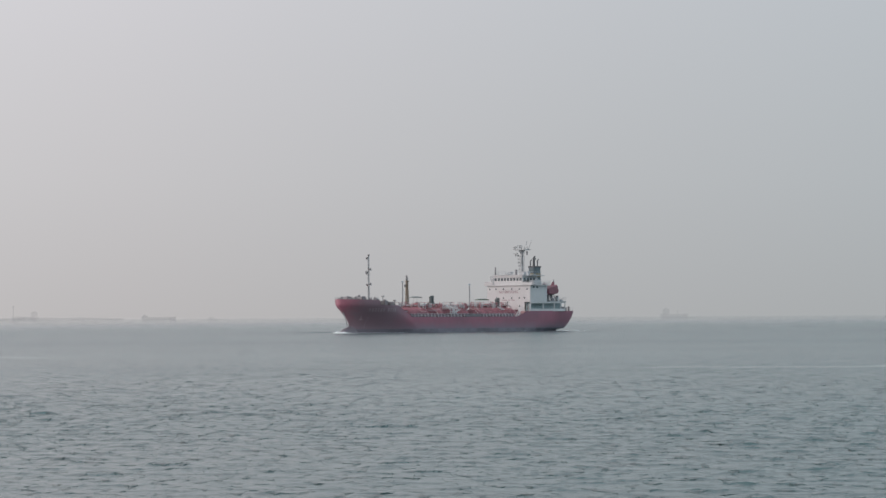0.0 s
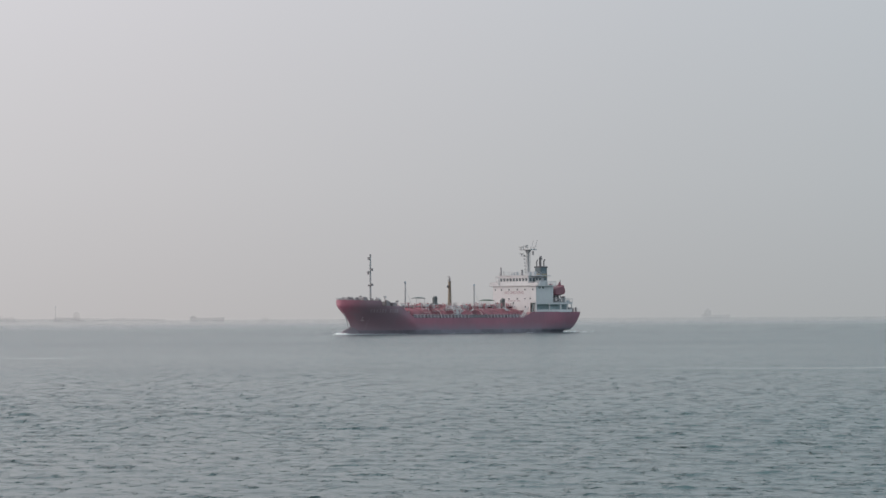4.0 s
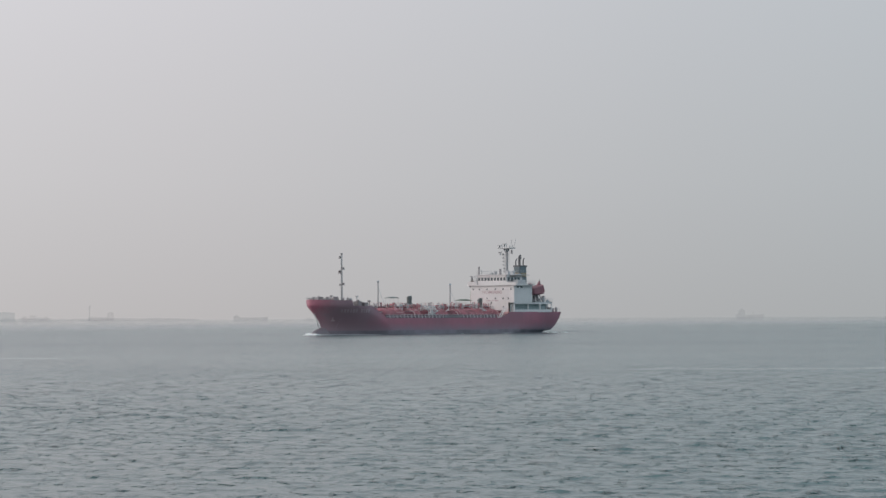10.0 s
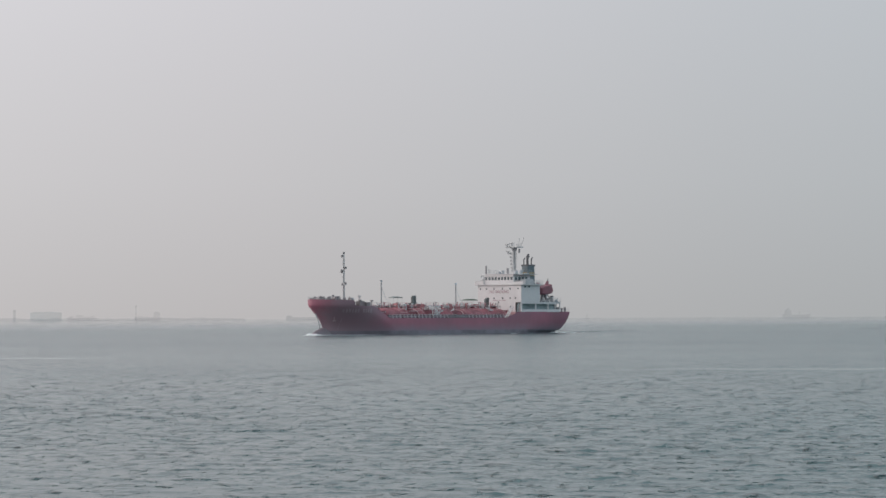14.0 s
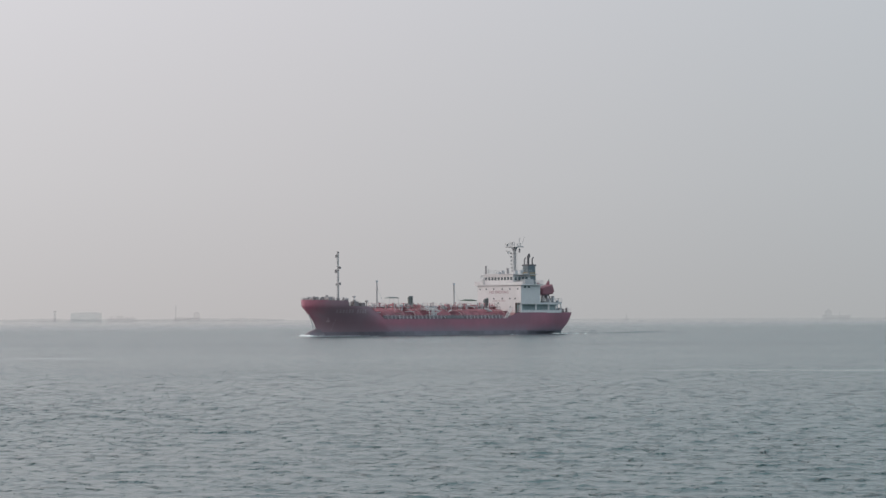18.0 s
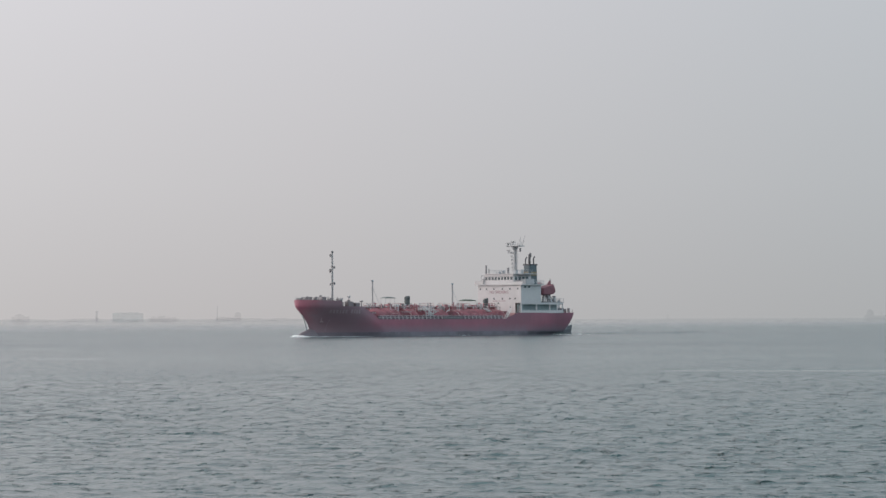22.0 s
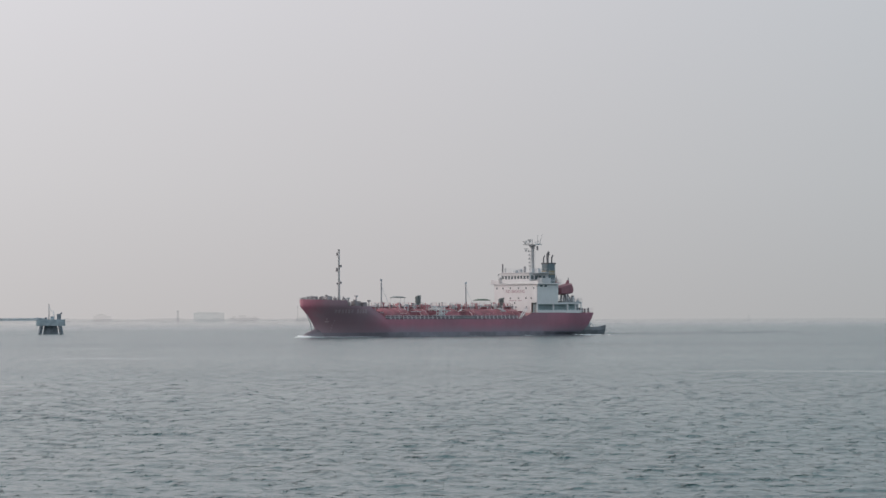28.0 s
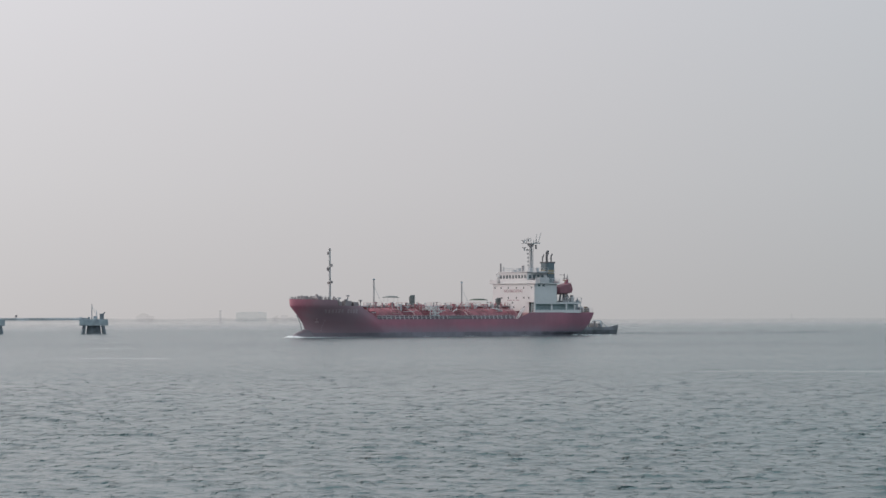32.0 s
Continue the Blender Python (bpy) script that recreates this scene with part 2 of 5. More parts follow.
SHADOW_GREY = material("rail_gap_shade", (0.19, 0.16, 0.185), 0.7)
BOAT_RED = material("lifeboat_dark_red", (0.24, 0.085, 0.11), 0.45)
SIGN_RED = material("sign_red", (0.45, 0.35, 0.375), 0.5, bump=0)
NAME_PINK = material("faded_name_paint", (0.40, 0.30, 0.325), 0.5, bump=0)
FOAM = material("sea_foam", (0.85, 0.87, 0.88), 0.8, scale=2.0, bump=0.03)
TUG_HULL = material("tug_dark_hull", (0.18, 0.18, 0.20), 0.5, vary=0.3)
TUG_MAST = material("tug_ochre_mast", (0.235, 0.185, 0.14), 0.55)
CONCRETE = material("wet_concrete", (0.37, 0.44, 0.49), 0.8, vary=0.2, scale=0.8, streak=0.2)
# darker grey with the shade under the caps painted in; also jetty gear
PILE = material("shaded_pile_and_gear", (0.21, 0.245, 0.28), 0.8, vary=0.3, scale=0.8, streak=0.2)
STEEL = material("weathered_steel", (0.38, 0.45, 0.50), 0.6, vary=0.3)


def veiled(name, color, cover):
    """Far things with kilometres of haze put into the paint: most light behind passes."""
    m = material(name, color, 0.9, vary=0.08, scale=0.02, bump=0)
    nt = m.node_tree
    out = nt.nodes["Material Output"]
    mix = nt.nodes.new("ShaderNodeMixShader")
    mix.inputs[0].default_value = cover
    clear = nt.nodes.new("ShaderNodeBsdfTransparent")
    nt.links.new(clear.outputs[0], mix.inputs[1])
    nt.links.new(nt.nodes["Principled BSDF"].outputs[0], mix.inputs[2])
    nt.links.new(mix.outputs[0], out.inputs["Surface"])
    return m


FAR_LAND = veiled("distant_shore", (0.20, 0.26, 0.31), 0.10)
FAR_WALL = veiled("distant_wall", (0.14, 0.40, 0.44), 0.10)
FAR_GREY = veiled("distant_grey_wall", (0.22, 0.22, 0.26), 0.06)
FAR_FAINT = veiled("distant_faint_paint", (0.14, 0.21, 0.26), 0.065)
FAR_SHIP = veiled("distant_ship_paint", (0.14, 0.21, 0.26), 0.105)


def foot_blend(m, low, high, color):
    """The lower hull turns another colour between two heights, with a ragged edge."""
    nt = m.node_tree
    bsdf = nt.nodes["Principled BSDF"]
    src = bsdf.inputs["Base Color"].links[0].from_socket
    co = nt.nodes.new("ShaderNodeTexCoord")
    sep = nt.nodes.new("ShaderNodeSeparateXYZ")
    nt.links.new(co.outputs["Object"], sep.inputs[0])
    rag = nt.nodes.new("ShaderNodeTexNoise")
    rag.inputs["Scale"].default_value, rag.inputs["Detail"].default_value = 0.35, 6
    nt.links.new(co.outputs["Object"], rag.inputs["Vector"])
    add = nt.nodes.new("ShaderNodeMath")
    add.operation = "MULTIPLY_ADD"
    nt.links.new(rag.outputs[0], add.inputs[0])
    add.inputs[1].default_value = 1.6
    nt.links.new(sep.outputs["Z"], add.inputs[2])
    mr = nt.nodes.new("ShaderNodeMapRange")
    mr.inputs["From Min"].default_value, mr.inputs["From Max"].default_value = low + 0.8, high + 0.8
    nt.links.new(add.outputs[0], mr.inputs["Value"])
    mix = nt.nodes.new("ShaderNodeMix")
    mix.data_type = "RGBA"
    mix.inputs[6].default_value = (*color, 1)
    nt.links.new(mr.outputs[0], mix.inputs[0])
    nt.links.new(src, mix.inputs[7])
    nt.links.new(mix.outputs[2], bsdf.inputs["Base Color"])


foot_blend(HULL_RED, 0.9, 3.1, (0.235, 0.172, 0.215))


def shade_patch(m, x0, x1, color, share):
    """The flared bow's grey shade painted along part of the length, with ragged ends."""
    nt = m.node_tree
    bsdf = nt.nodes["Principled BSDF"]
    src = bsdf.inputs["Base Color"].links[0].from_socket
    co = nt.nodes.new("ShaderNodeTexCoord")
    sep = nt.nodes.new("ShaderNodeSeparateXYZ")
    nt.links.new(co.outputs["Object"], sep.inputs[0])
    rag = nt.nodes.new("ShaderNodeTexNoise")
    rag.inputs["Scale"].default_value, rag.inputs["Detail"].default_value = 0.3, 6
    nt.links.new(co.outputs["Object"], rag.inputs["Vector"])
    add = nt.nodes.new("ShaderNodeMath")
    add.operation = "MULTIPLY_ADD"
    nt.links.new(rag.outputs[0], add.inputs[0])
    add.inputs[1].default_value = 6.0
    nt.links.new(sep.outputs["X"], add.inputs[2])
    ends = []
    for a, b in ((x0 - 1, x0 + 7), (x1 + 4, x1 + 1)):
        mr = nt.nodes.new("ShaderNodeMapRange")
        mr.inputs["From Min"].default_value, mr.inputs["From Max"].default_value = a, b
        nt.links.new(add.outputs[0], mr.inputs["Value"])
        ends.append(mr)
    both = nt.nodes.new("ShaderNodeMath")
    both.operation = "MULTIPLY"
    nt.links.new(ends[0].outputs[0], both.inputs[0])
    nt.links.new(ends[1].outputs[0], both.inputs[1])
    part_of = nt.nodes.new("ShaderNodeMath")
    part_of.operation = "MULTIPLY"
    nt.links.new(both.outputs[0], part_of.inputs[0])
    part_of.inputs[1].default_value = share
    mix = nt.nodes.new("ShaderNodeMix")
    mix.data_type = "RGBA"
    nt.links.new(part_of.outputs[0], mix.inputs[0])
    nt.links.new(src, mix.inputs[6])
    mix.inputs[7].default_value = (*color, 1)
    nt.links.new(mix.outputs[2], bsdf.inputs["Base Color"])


shade_patch(HULL_RED, 56.0, 71.3, (0.27, 0.20, 0.232), 0.8)


# ---- building helpers ----
def part(name, bm, mat, parent=None, label=""):
    """Links a bmesh as one mesh object under a thing or a part."""
    me = bpy.data.meshes.new(name)
    bm.normal_update()
    bm.to_mesh(me)
    bm.free()
    me.materials.append(mat)
    ob = new(name, me)
    ob.parent = parent
    return tagged(ob, label) if label else ob


def piece(name, me, parent, m):
    """One more object on a shared mesh."""
    ob = new(name, me)
    ob.parent = parent
    ob.matrix_basis = m
    return ob


def thing(name, label, category, group="", m=None):
    ob = new(name)
    ob.empty_display_size = 0.5
    if m is not None:
        ob.matrix_basis = m
    return tagged(ob, label, category, group)


def smooth(ob, angle=40):
    ob.data.shade_smooth()
    ob.data.set_sharp_from_angle(angle=radians(angle))
    return ob


def box(bm, x0, x1, y0, y1, z0, z1, bevel=0.0, m=None):
    vs = [bm.verts.new((x, y, z)) for x in (x0, x1) for y in (y0, y1) for z in (z0, z1)]
    fs = [bm.faces.new([vs[i] for i in f]) for f in ((0, 1, 3, 2), (4, 6, 7, 5), (0, 4, 5, 1), (2, 3, 7, 6), (0, 2, 6, 4), (1, 5, 7, 3))]
    if bevel:
        out = bmesh.ops.bevel(bm, geom=list({e for f in fs for e in f.edges}), offset=bevel, segments=2, affect="EDGES")
        vs = list({v for f in out["faces"] for v in f.verts} | {v for v in vs if v.is_valid})
    if m is not None:
        bmesh.ops.transform(bm, matrix=m, verts=vs)
    return bm


def rod(bm, a, b, r0, r1=None, seg=10):
    """A round bar from a to b."""
    a, b = Vector(a), Vector(b)
    d = b - a
    m = Matrix.Translation((a + b) / 2) @ d.to_track_quat("Z", "Y").to_matrix().to_4x4()
    bmesh.ops.create_cone(bm, cap_ends=True, segments=seg, radius1=r0, radius2=r0 if r1 is None else r1, depth=d.length, matrix=m)
    return bm


def ball(bm, c, r, sx=1, sy=1, sz=1, seg=14):
    bmesh.ops.create_uvsphere(bm, u_segments=seg, v_segments=max(6, seg // 2), radius=r, matrix=Matrix.Translation(c) @ Matrix.Diagonal((sx, sy, sz, 1)))
    return bm


def B():
    return bmesh.new()


def boxp(name, dims, mat, parent, label="", bevel=0.03, m=None):
    return part(name, box(B(), *dims, bevel=bevel, m=m), mat, parent, label)


def rodp(name, a, b, r, mat, parent, label="", r1=None, seg=10):
    return smooth(part(name, rod(B(), a, b, r, r1, seg), mat, parent, label))


def grid_mesh(bm, rows, close=False):
    """Faces between rows of points."""
    vr = [[bm.verts.new(p) for p in row] for row in rows]
    for a, b in zip(vr, vr[1:]):
        n = len(a)
        for i in range(n if close else n - 1):
            j = (i + 1) % n
            bm.faces.new((a[i], a[j], b[j], b[i]))
    return vr


def lerp_table(x, pts):
    return float(np.interp(x, [p[0] for p in pts], [p[1] for p in pts]))


# ---- the sea: one sheet from the shore to the horizon ----
def sea():
    rng = np.random.default_rng(4)
    lo, hi = radians(-24), radians(17)
    fan = np.linspace(lo, hi, 800)
    rest = np.linspace(hi, lo + 2 * math.pi, 50)[1:-1]
    az = np.concatenate([fan, rest])
    r = [6.0, 20.0, 45.0, 56.0]
    while r[-1] < 700:
        r.append(r[-1] * (1 + 0.0009 * (1 + (max(0.0, r[-1] - 120) / 120) ** 1.5)))
    r = np.concatenate([r, np.geomspace(730, 4960, 40)])
    A, R = np.meshgrid(az, r)
    x, y = R * np.sin(A), R * np.cos(A)
    z = np.zeros_like(x)
    gap = np.gradient(r)[:, None]
    total = np.zeros_like(x)
    for k in range(150):
        if k < 110:
            wl, steep = 0.16 * (0.62 / 0.16) ** rng.random(), 0.0012
        else:
            wl, steep = 0.75 * (3.0 / 0.75) ** rng.random(), 0.0014
        ang = radians(190) + rng.normal(0, 0.6)
        keep = np.clip(wl / (2.0 * gap) - 0.25, 0, 1)
        kk = 2 * math.pi / wl
        z += keep * steep * wl * np.sin(kk * (x * math.sin(ang) + y * math.cos(ang)) + rng.random() * 6.283)
    # crests sharper than troughs
    s = z.std(axis=1, keepdims=True) + 1e-6
    z = z + 0.38 * (z * z / s - s)
    # gusts and calm streaks
    gust = 1.0 + 0.2 * np.sin(x * 0.06 + y * 0.021 + 1.0) * np.sin(x * 0.017 - y * 0.034) + 0.2 * np.sin(x * 0.13 - y * 0.011 + 2)
    calm = 1 - 0.85 * np.clip((R - 100) / 260, 0, 1)
    slick = np.zeros_like(x)
    for rc, wd, a0, a1, dr in ((238, 2.6, -0.02, 0.30, 20), (345, 4.0, 0.12, 0.30, 40), (322, 2.6, -0.235, -0.175, 10), (430, 4.0, -0.23, -0.20, 0)):
        wob = 1.6 * np.sin(A * 60 + rc) + 0.9 * np.sin(A * 173)
        line = np.exp(-(((R - rc - dr * (A - a0) - wob * rc / 246) / wd) ** 2)) * np.clip((A - a0) / (0.35 * (a1 - a0)), 0, 1) * np.clip((a1 - A) / 0.02, 0, 1)
        slick = np.maximum(slick, line * (0.8 + 0.2 * np.sin(A * 90 + rc) * np.sin(A * 37)))
    calm = calm * (1 - 0.85 * slick)
    near = (A >= lo) & (A <= hi)
    z = np.where(near & (R > 50), z * gust * calm, 0.0)
    n, c = len(r), len(az)
    co = np.stack([x, y, z], -1).reshape(-1, 3)
    i = np.arange((n - 1))[:, None] * c
    j = np.arange(c)[None, :]
    j2 = (j + 1) % c
    quads = np.stack([i + j, i + c + j, i + c + j2, i + j2], -1).reshape(-1, 4)
    me = bpy.data.meshes.new("water")
    centre = len(co)
    co = np.concatenate([co, [[0, 0, 0]]])
    tris = np.stack([np.full(c, centre), np.arange(c), (np.arange(c) + 1) % c], -1)
    me.vertices.add(len(co))
    me.vertices.foreach_set("co", co.ravel())
    loops = np.concatenate([quads.ravel(), tris.ravel()]).astype(np.int32)
    me.loops.add(len(loops))
    me.loops.foreach_set("vertex_index", loops)
    start = np.concatenate([np.arange(len(quads)) * 4, len(quads) * 4 + np.arange(len(tris)) * 3]).astype(np.int32)
    me.polygons.add(len(start))
    me.polygons.foreach_set("loop_start", start)
    me.update(calc_edges=True)
    me.validate()
    at = me.attributes.new("slick", "FLOAT", "POINT")
    at.data.foreach_set("value", np.concatenate([slick.ravel(), [0.0]]).astype(np.float32))
    me.materials.append(SEA)
    me.shade_smooth()
    ob = new("water", me)
    return tagged(ob, "grey-green rippled sea under a hazy sky", "sea", kind="structure")


water = sea()


# ---- the tanker: x forward, y to port, z up from the waterline ----
BEAM = 8.25
SHIP_SIZE = (0.971, 1.03, 1.0)
U_FWD = ((-2.0, 71.0), (0.0, 69.6), (1.9, 69.5), (3.0, 69.9), (4.5, 70.9), (6.5, 72.7), (7.6, 73.7), (8.4, 73.7), (9.4, 73.7), (10.5, 73.7))
U_AFT = ((-2.0, -13.5), (-0.3, -17.8), (0.6, -19.1), (1.6, -20.7), (2.8, -22.0), (4.2, -23.0), (5.2, -23.5), (6.2, -23.7), (9, -23.8))
SHEER = ((-30, 5.95), (2.0, 5.95), (6.3, 4.35), (53.0, 4.35), (53.6, 4.9), (58.3, 7.55), (65.0, 7.75), (65.3, 9.1), (70, 9.2), (76, 9.4))


def half_breadth(s, w):
    """Half the breadth at the share s of the length (0 aft, 1 forward) and the height w."""
    up = 1 - (1 - min(max((w + 1.5) / 10.5, 0), 1)) ** 1.35
    s = min(max(s, 0.0), 1.0)
    run = 0.17 + 0.10 * (1 - up)
    ent = 0.26 - 0.13 * up
    b = 1.0
    if s < run:
        k = s / run
        tr = 0.55 + 0.12 * up if w > 0.8 else 0.35
        b = tr + (1 - tr) * math.sin(k * math.pi / 2) ** 0.8
    if s > 1 - ent:
        k = (1 - s) / ent
        b = min(b, max(0.0, 1 - (1 - k) ** (1.5 + 0.6 * up)) ** (0.97 - 0.17 * up))
    return BEAM * b


def hull_point(s, tau):
    w = 5.0
    for _ in range(4):
        a, f = lerp_table(w, U_AFT), lerp_table(w, U_FWD)
        w = -1.5 + tau * (lerp_table(a + (f - a) * s, SHEER) + 1.5)
    a, f = lerp_table(w, U_AFT), lerp_table(w, U_FWD)
    return a + (f - a) * s, half_breadth(s, w), w


def shell(bm, w_of, s_vals):
    """Both sides of the hull between heights: w_of(top) lists the heights of a station whose sheer is top."""
    for side in (1, -1):
        rows = []
        for s in s_vals:
            top = hull_point(s, 1.0)[2]
            col = []
            for w in w_of(top):
                a, f = lerp_table(w, U_AFT), lerp_table(w, U_FWD)
                col.append((a + (f - a) * s, side * half_breadth(s, w), w))
            rows.append(col if side > 0 else col[::-1])
        grid_mesh(bm, rows)
    # transom
    a = []
    for w in w_of(hull_point(0, 1.0)[2]):
        a.append([(lerp_table(w, U_AFT) - 0.6 * math.cos(k * math.pi / 2) * (1 if abs(k) <= 1 else 0), half_breadth(0, w) * k, w) for k in np.linspace(-1, 1, 13)])
    grid_mesh(bm, a)
    bmesh.ops.remove_doubles(bm, verts=bm.verts, dist=0.004)
    return bm


def deck(bm, u0, u1, w, inset=0.12, n=40):
    a, f = lerp_table(w, U_AFT), lerp_table(w, U_FWD)
    rows = []
    for u in np.linspace(u0, u1, n):
        b = max(half_breadth((u - a) / (f - a), w) - inset, 0.02)
        rows.append([(u, -b, w), (u, b, w)])
    grid_mesh(bm, rows)
    return bm


tanker = thing("gas_tanker", "red gas tanker with white deckhouse under way on the sea", "ship")
tanker.scale = SHIP_SIZE


def tanker_hull():
    s_vals = sorted(set(list(np.linspace(0, 0.3, 60)) + list(np.linspace(0.3, 0.75, 70)) + list(np.linspace(0.75, 1, 110))))
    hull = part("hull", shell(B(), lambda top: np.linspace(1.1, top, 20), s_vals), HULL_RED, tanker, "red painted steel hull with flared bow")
    smooth(hull, 50)
    boot = part("boot_topping", shell(B(), lambda top: np.linspace(-1.5, 1.1, 10), s_vals), BOOT, hull, "dark weathered band at the waterline")
    smooth(boot, 50)
    bulb = B()
    rows = []
    for k in np.linspace(0, 1, 16):
        u = 67.0 + 6.3 * math.sin(k * math.pi / 2)
        r = 1.55 * math.cos(k * math.pi / 2) ** 0.6 + 0.01
        rz = lerp_table(u, ((67.0, 2.7), (69.5, 2.55), (71.0, 2.0), (72.2, 1.65), (72.9, 1.2), (73.3, 0.05)))
        rows.append([(u, r * 0.95 * math.cos(t), -0.5 + rz * math.sin(t)) for t in np.linspace(0, 2 * math.pi, 18, endpoint=False)])
    grid_mesh(bulb, rows, close=True)
    smooth(part("bulbous_bow", bulb, BULB, hull), 60)
    part("main_deck", deck(B(), 0.5, 55, 4.30), DECK_RED, tanker)
    part("poop_deck", deck(B(), -23.5, 2.3, 5.88), DECK_RED, tanker)
    part("forecastle_deck", deck(B(), 64.8, 73.3, 8.85), DECK_RED, tanker)
    part("tank_trunk", box(B(), 1.5, 53.5, -5.6, 5.6, 4.2, 6.35, 0.5), TANK_RED, tanker, "red raised trunk deck between the cargo tanks")
    part("foredeck", deck(B(), 55, 65.2, 6.9), DECK_RED, tanker)
    boxp("poop_bulkhead", (2.2, 2.4, -7.9, 7.9, 4.3, 5.93), PIPE_PALE, tanker, "faded pink bulkhead of the poop")
    boxp("forecastle_bulkhead", (64.9, 65.15, -6.6, 6.6, 6.9, 9.05), HULL_RED, tanker)


tanker_hull()


def tank(u0, u1, top, half=6.3, ring=False):
    """A domed cargo tank cover standing through the deck."""
    bm = B()
    rows = []
    L = (u1 - u0) / 2
    for k in np.linspace(-1, 1, 25):
        u = (u0 + u1) / 2 + k * L
        e = min(1.0, (L - abs(k) * L) / 2.6)
        g = math.sin(e * math.pi / 2) ** 0.8 if e > 0 else 0.0
        g = max(g, 0.02)
        rows.append([(u, half * (0.72 + 0.28 * g) * math.copysign(abs(math.cos(t)) ** 0.62, math.cos(t)), 4.25 + (top - 4.25) * g * math.sin(t) ** 0.75) for t in np.linspace(0, math.pi, 25)])
    grid_mesh(bm, rows)
    body = smooth(part("cargo_tank", bm, TANK_RED, tanker, "red domed cargo tank cover"), 50)
    # small lines that climb over the port shoulder and run along it
    rng = random.Random(int(u0 * 10))

    def skin(u, t):
        e = min(1.0, (L - abs(u - (u0 + u1) / 2)) / 2.6)
        g = max(0.02, math.sin(max(e, 0) * math.pi / 2) ** 0.8)
        return Vector((u, half * (0.72 + 0.28 * g) * math.cos(t) ** 0.62 + 0.06, 4.25 + (top - 4.25) * g * math.sin(t) ** 0.75 + 0.06))

    for i in range(max(3, int(L * 0.7))):
        u = rng.uniform(u0 + 1.0, u1 - 1.0)
        du = rng.uniform(-1.4, 1.4)
        ts = np.linspace(rng.uniform(0.1, 0.5), rng.uniform(0.8, 1.35), 6)
        pts = [skin(min(max(u + du * k / 5, u0 + 0.3), u1 - 0.3), t) for k, t in enumerate(ts)]
        bm = B()
        for a, b in zip(pts, pts[1:]):
            rod(bm, a, b, 0.07, seg=6)
        part("tank_line", bm, PIPE_RED if i % 3 else PIPE_PALE, body)
    for i in range(max(2, int(L * 0.4))):
        u, t, n = rng.uniform(u0 + 0.8, u1 - 2.5), rng.uniform(0.3, 1.0), rng.uniform(1.2, 3.0)
        pts = [skin(min(u + n * k / 4, u1 - 0.4), t) for k in range(5)]
        bm = B()
        for a, b in zip(pts, pts[1:]):
            rod(bm, a, b, 0.08, seg=6)
        part("tank_line", bm, PIPE_RED if i % 2 else PIPE_PALE, body)
    # pale rods added for the highlight on the sunlit tank end
    if ring:
        for u in (u1 - 0.9, u1 - 1.7):
            pts = [skin(u, t) for t in np.linspace(0.05, 1.5, 10)]
            bm = B()
            for a, b in zip(pts, pts[1:]):
                rod(bm, a, b, 0.17, seg=6)
            part("tank_highlight", bm, PIPE_PALE, body, "pale pink ring painted for the tank end's highlight")
    return body


for u0, u1, top in ((41.4, 53.0, 7.25), (34.9, 41.0, 7.15), (24.0, 32.2, 7.1), (2.0, 23.4, 7.0)):
    tank(u0, u1, top, ring=u1 in (41.0, 23.4))


def window(bm, u, v, w, wd, ht, face):
    """A small pane standing 3 cm out of a wall: face 'f' looks forward, 'p' to port."""
    if face == "f":
        box(bm, u, u + 0.03, v - wd / 2, v + wd / 2, w - ht / 2, w + ht / 2)
    else:
        box(bm, u - wd / 2, u + wd / 2, v, v + 0.03, w - ht / 2, w + ht / 2)


HOUSE_AT = 0.25


def shift_new(before):
    """Moves the tanker's parts made since then to the house's place."""
    for o in tanker.children:
        if o not in before:
            o.location.x += HOUSE_AT


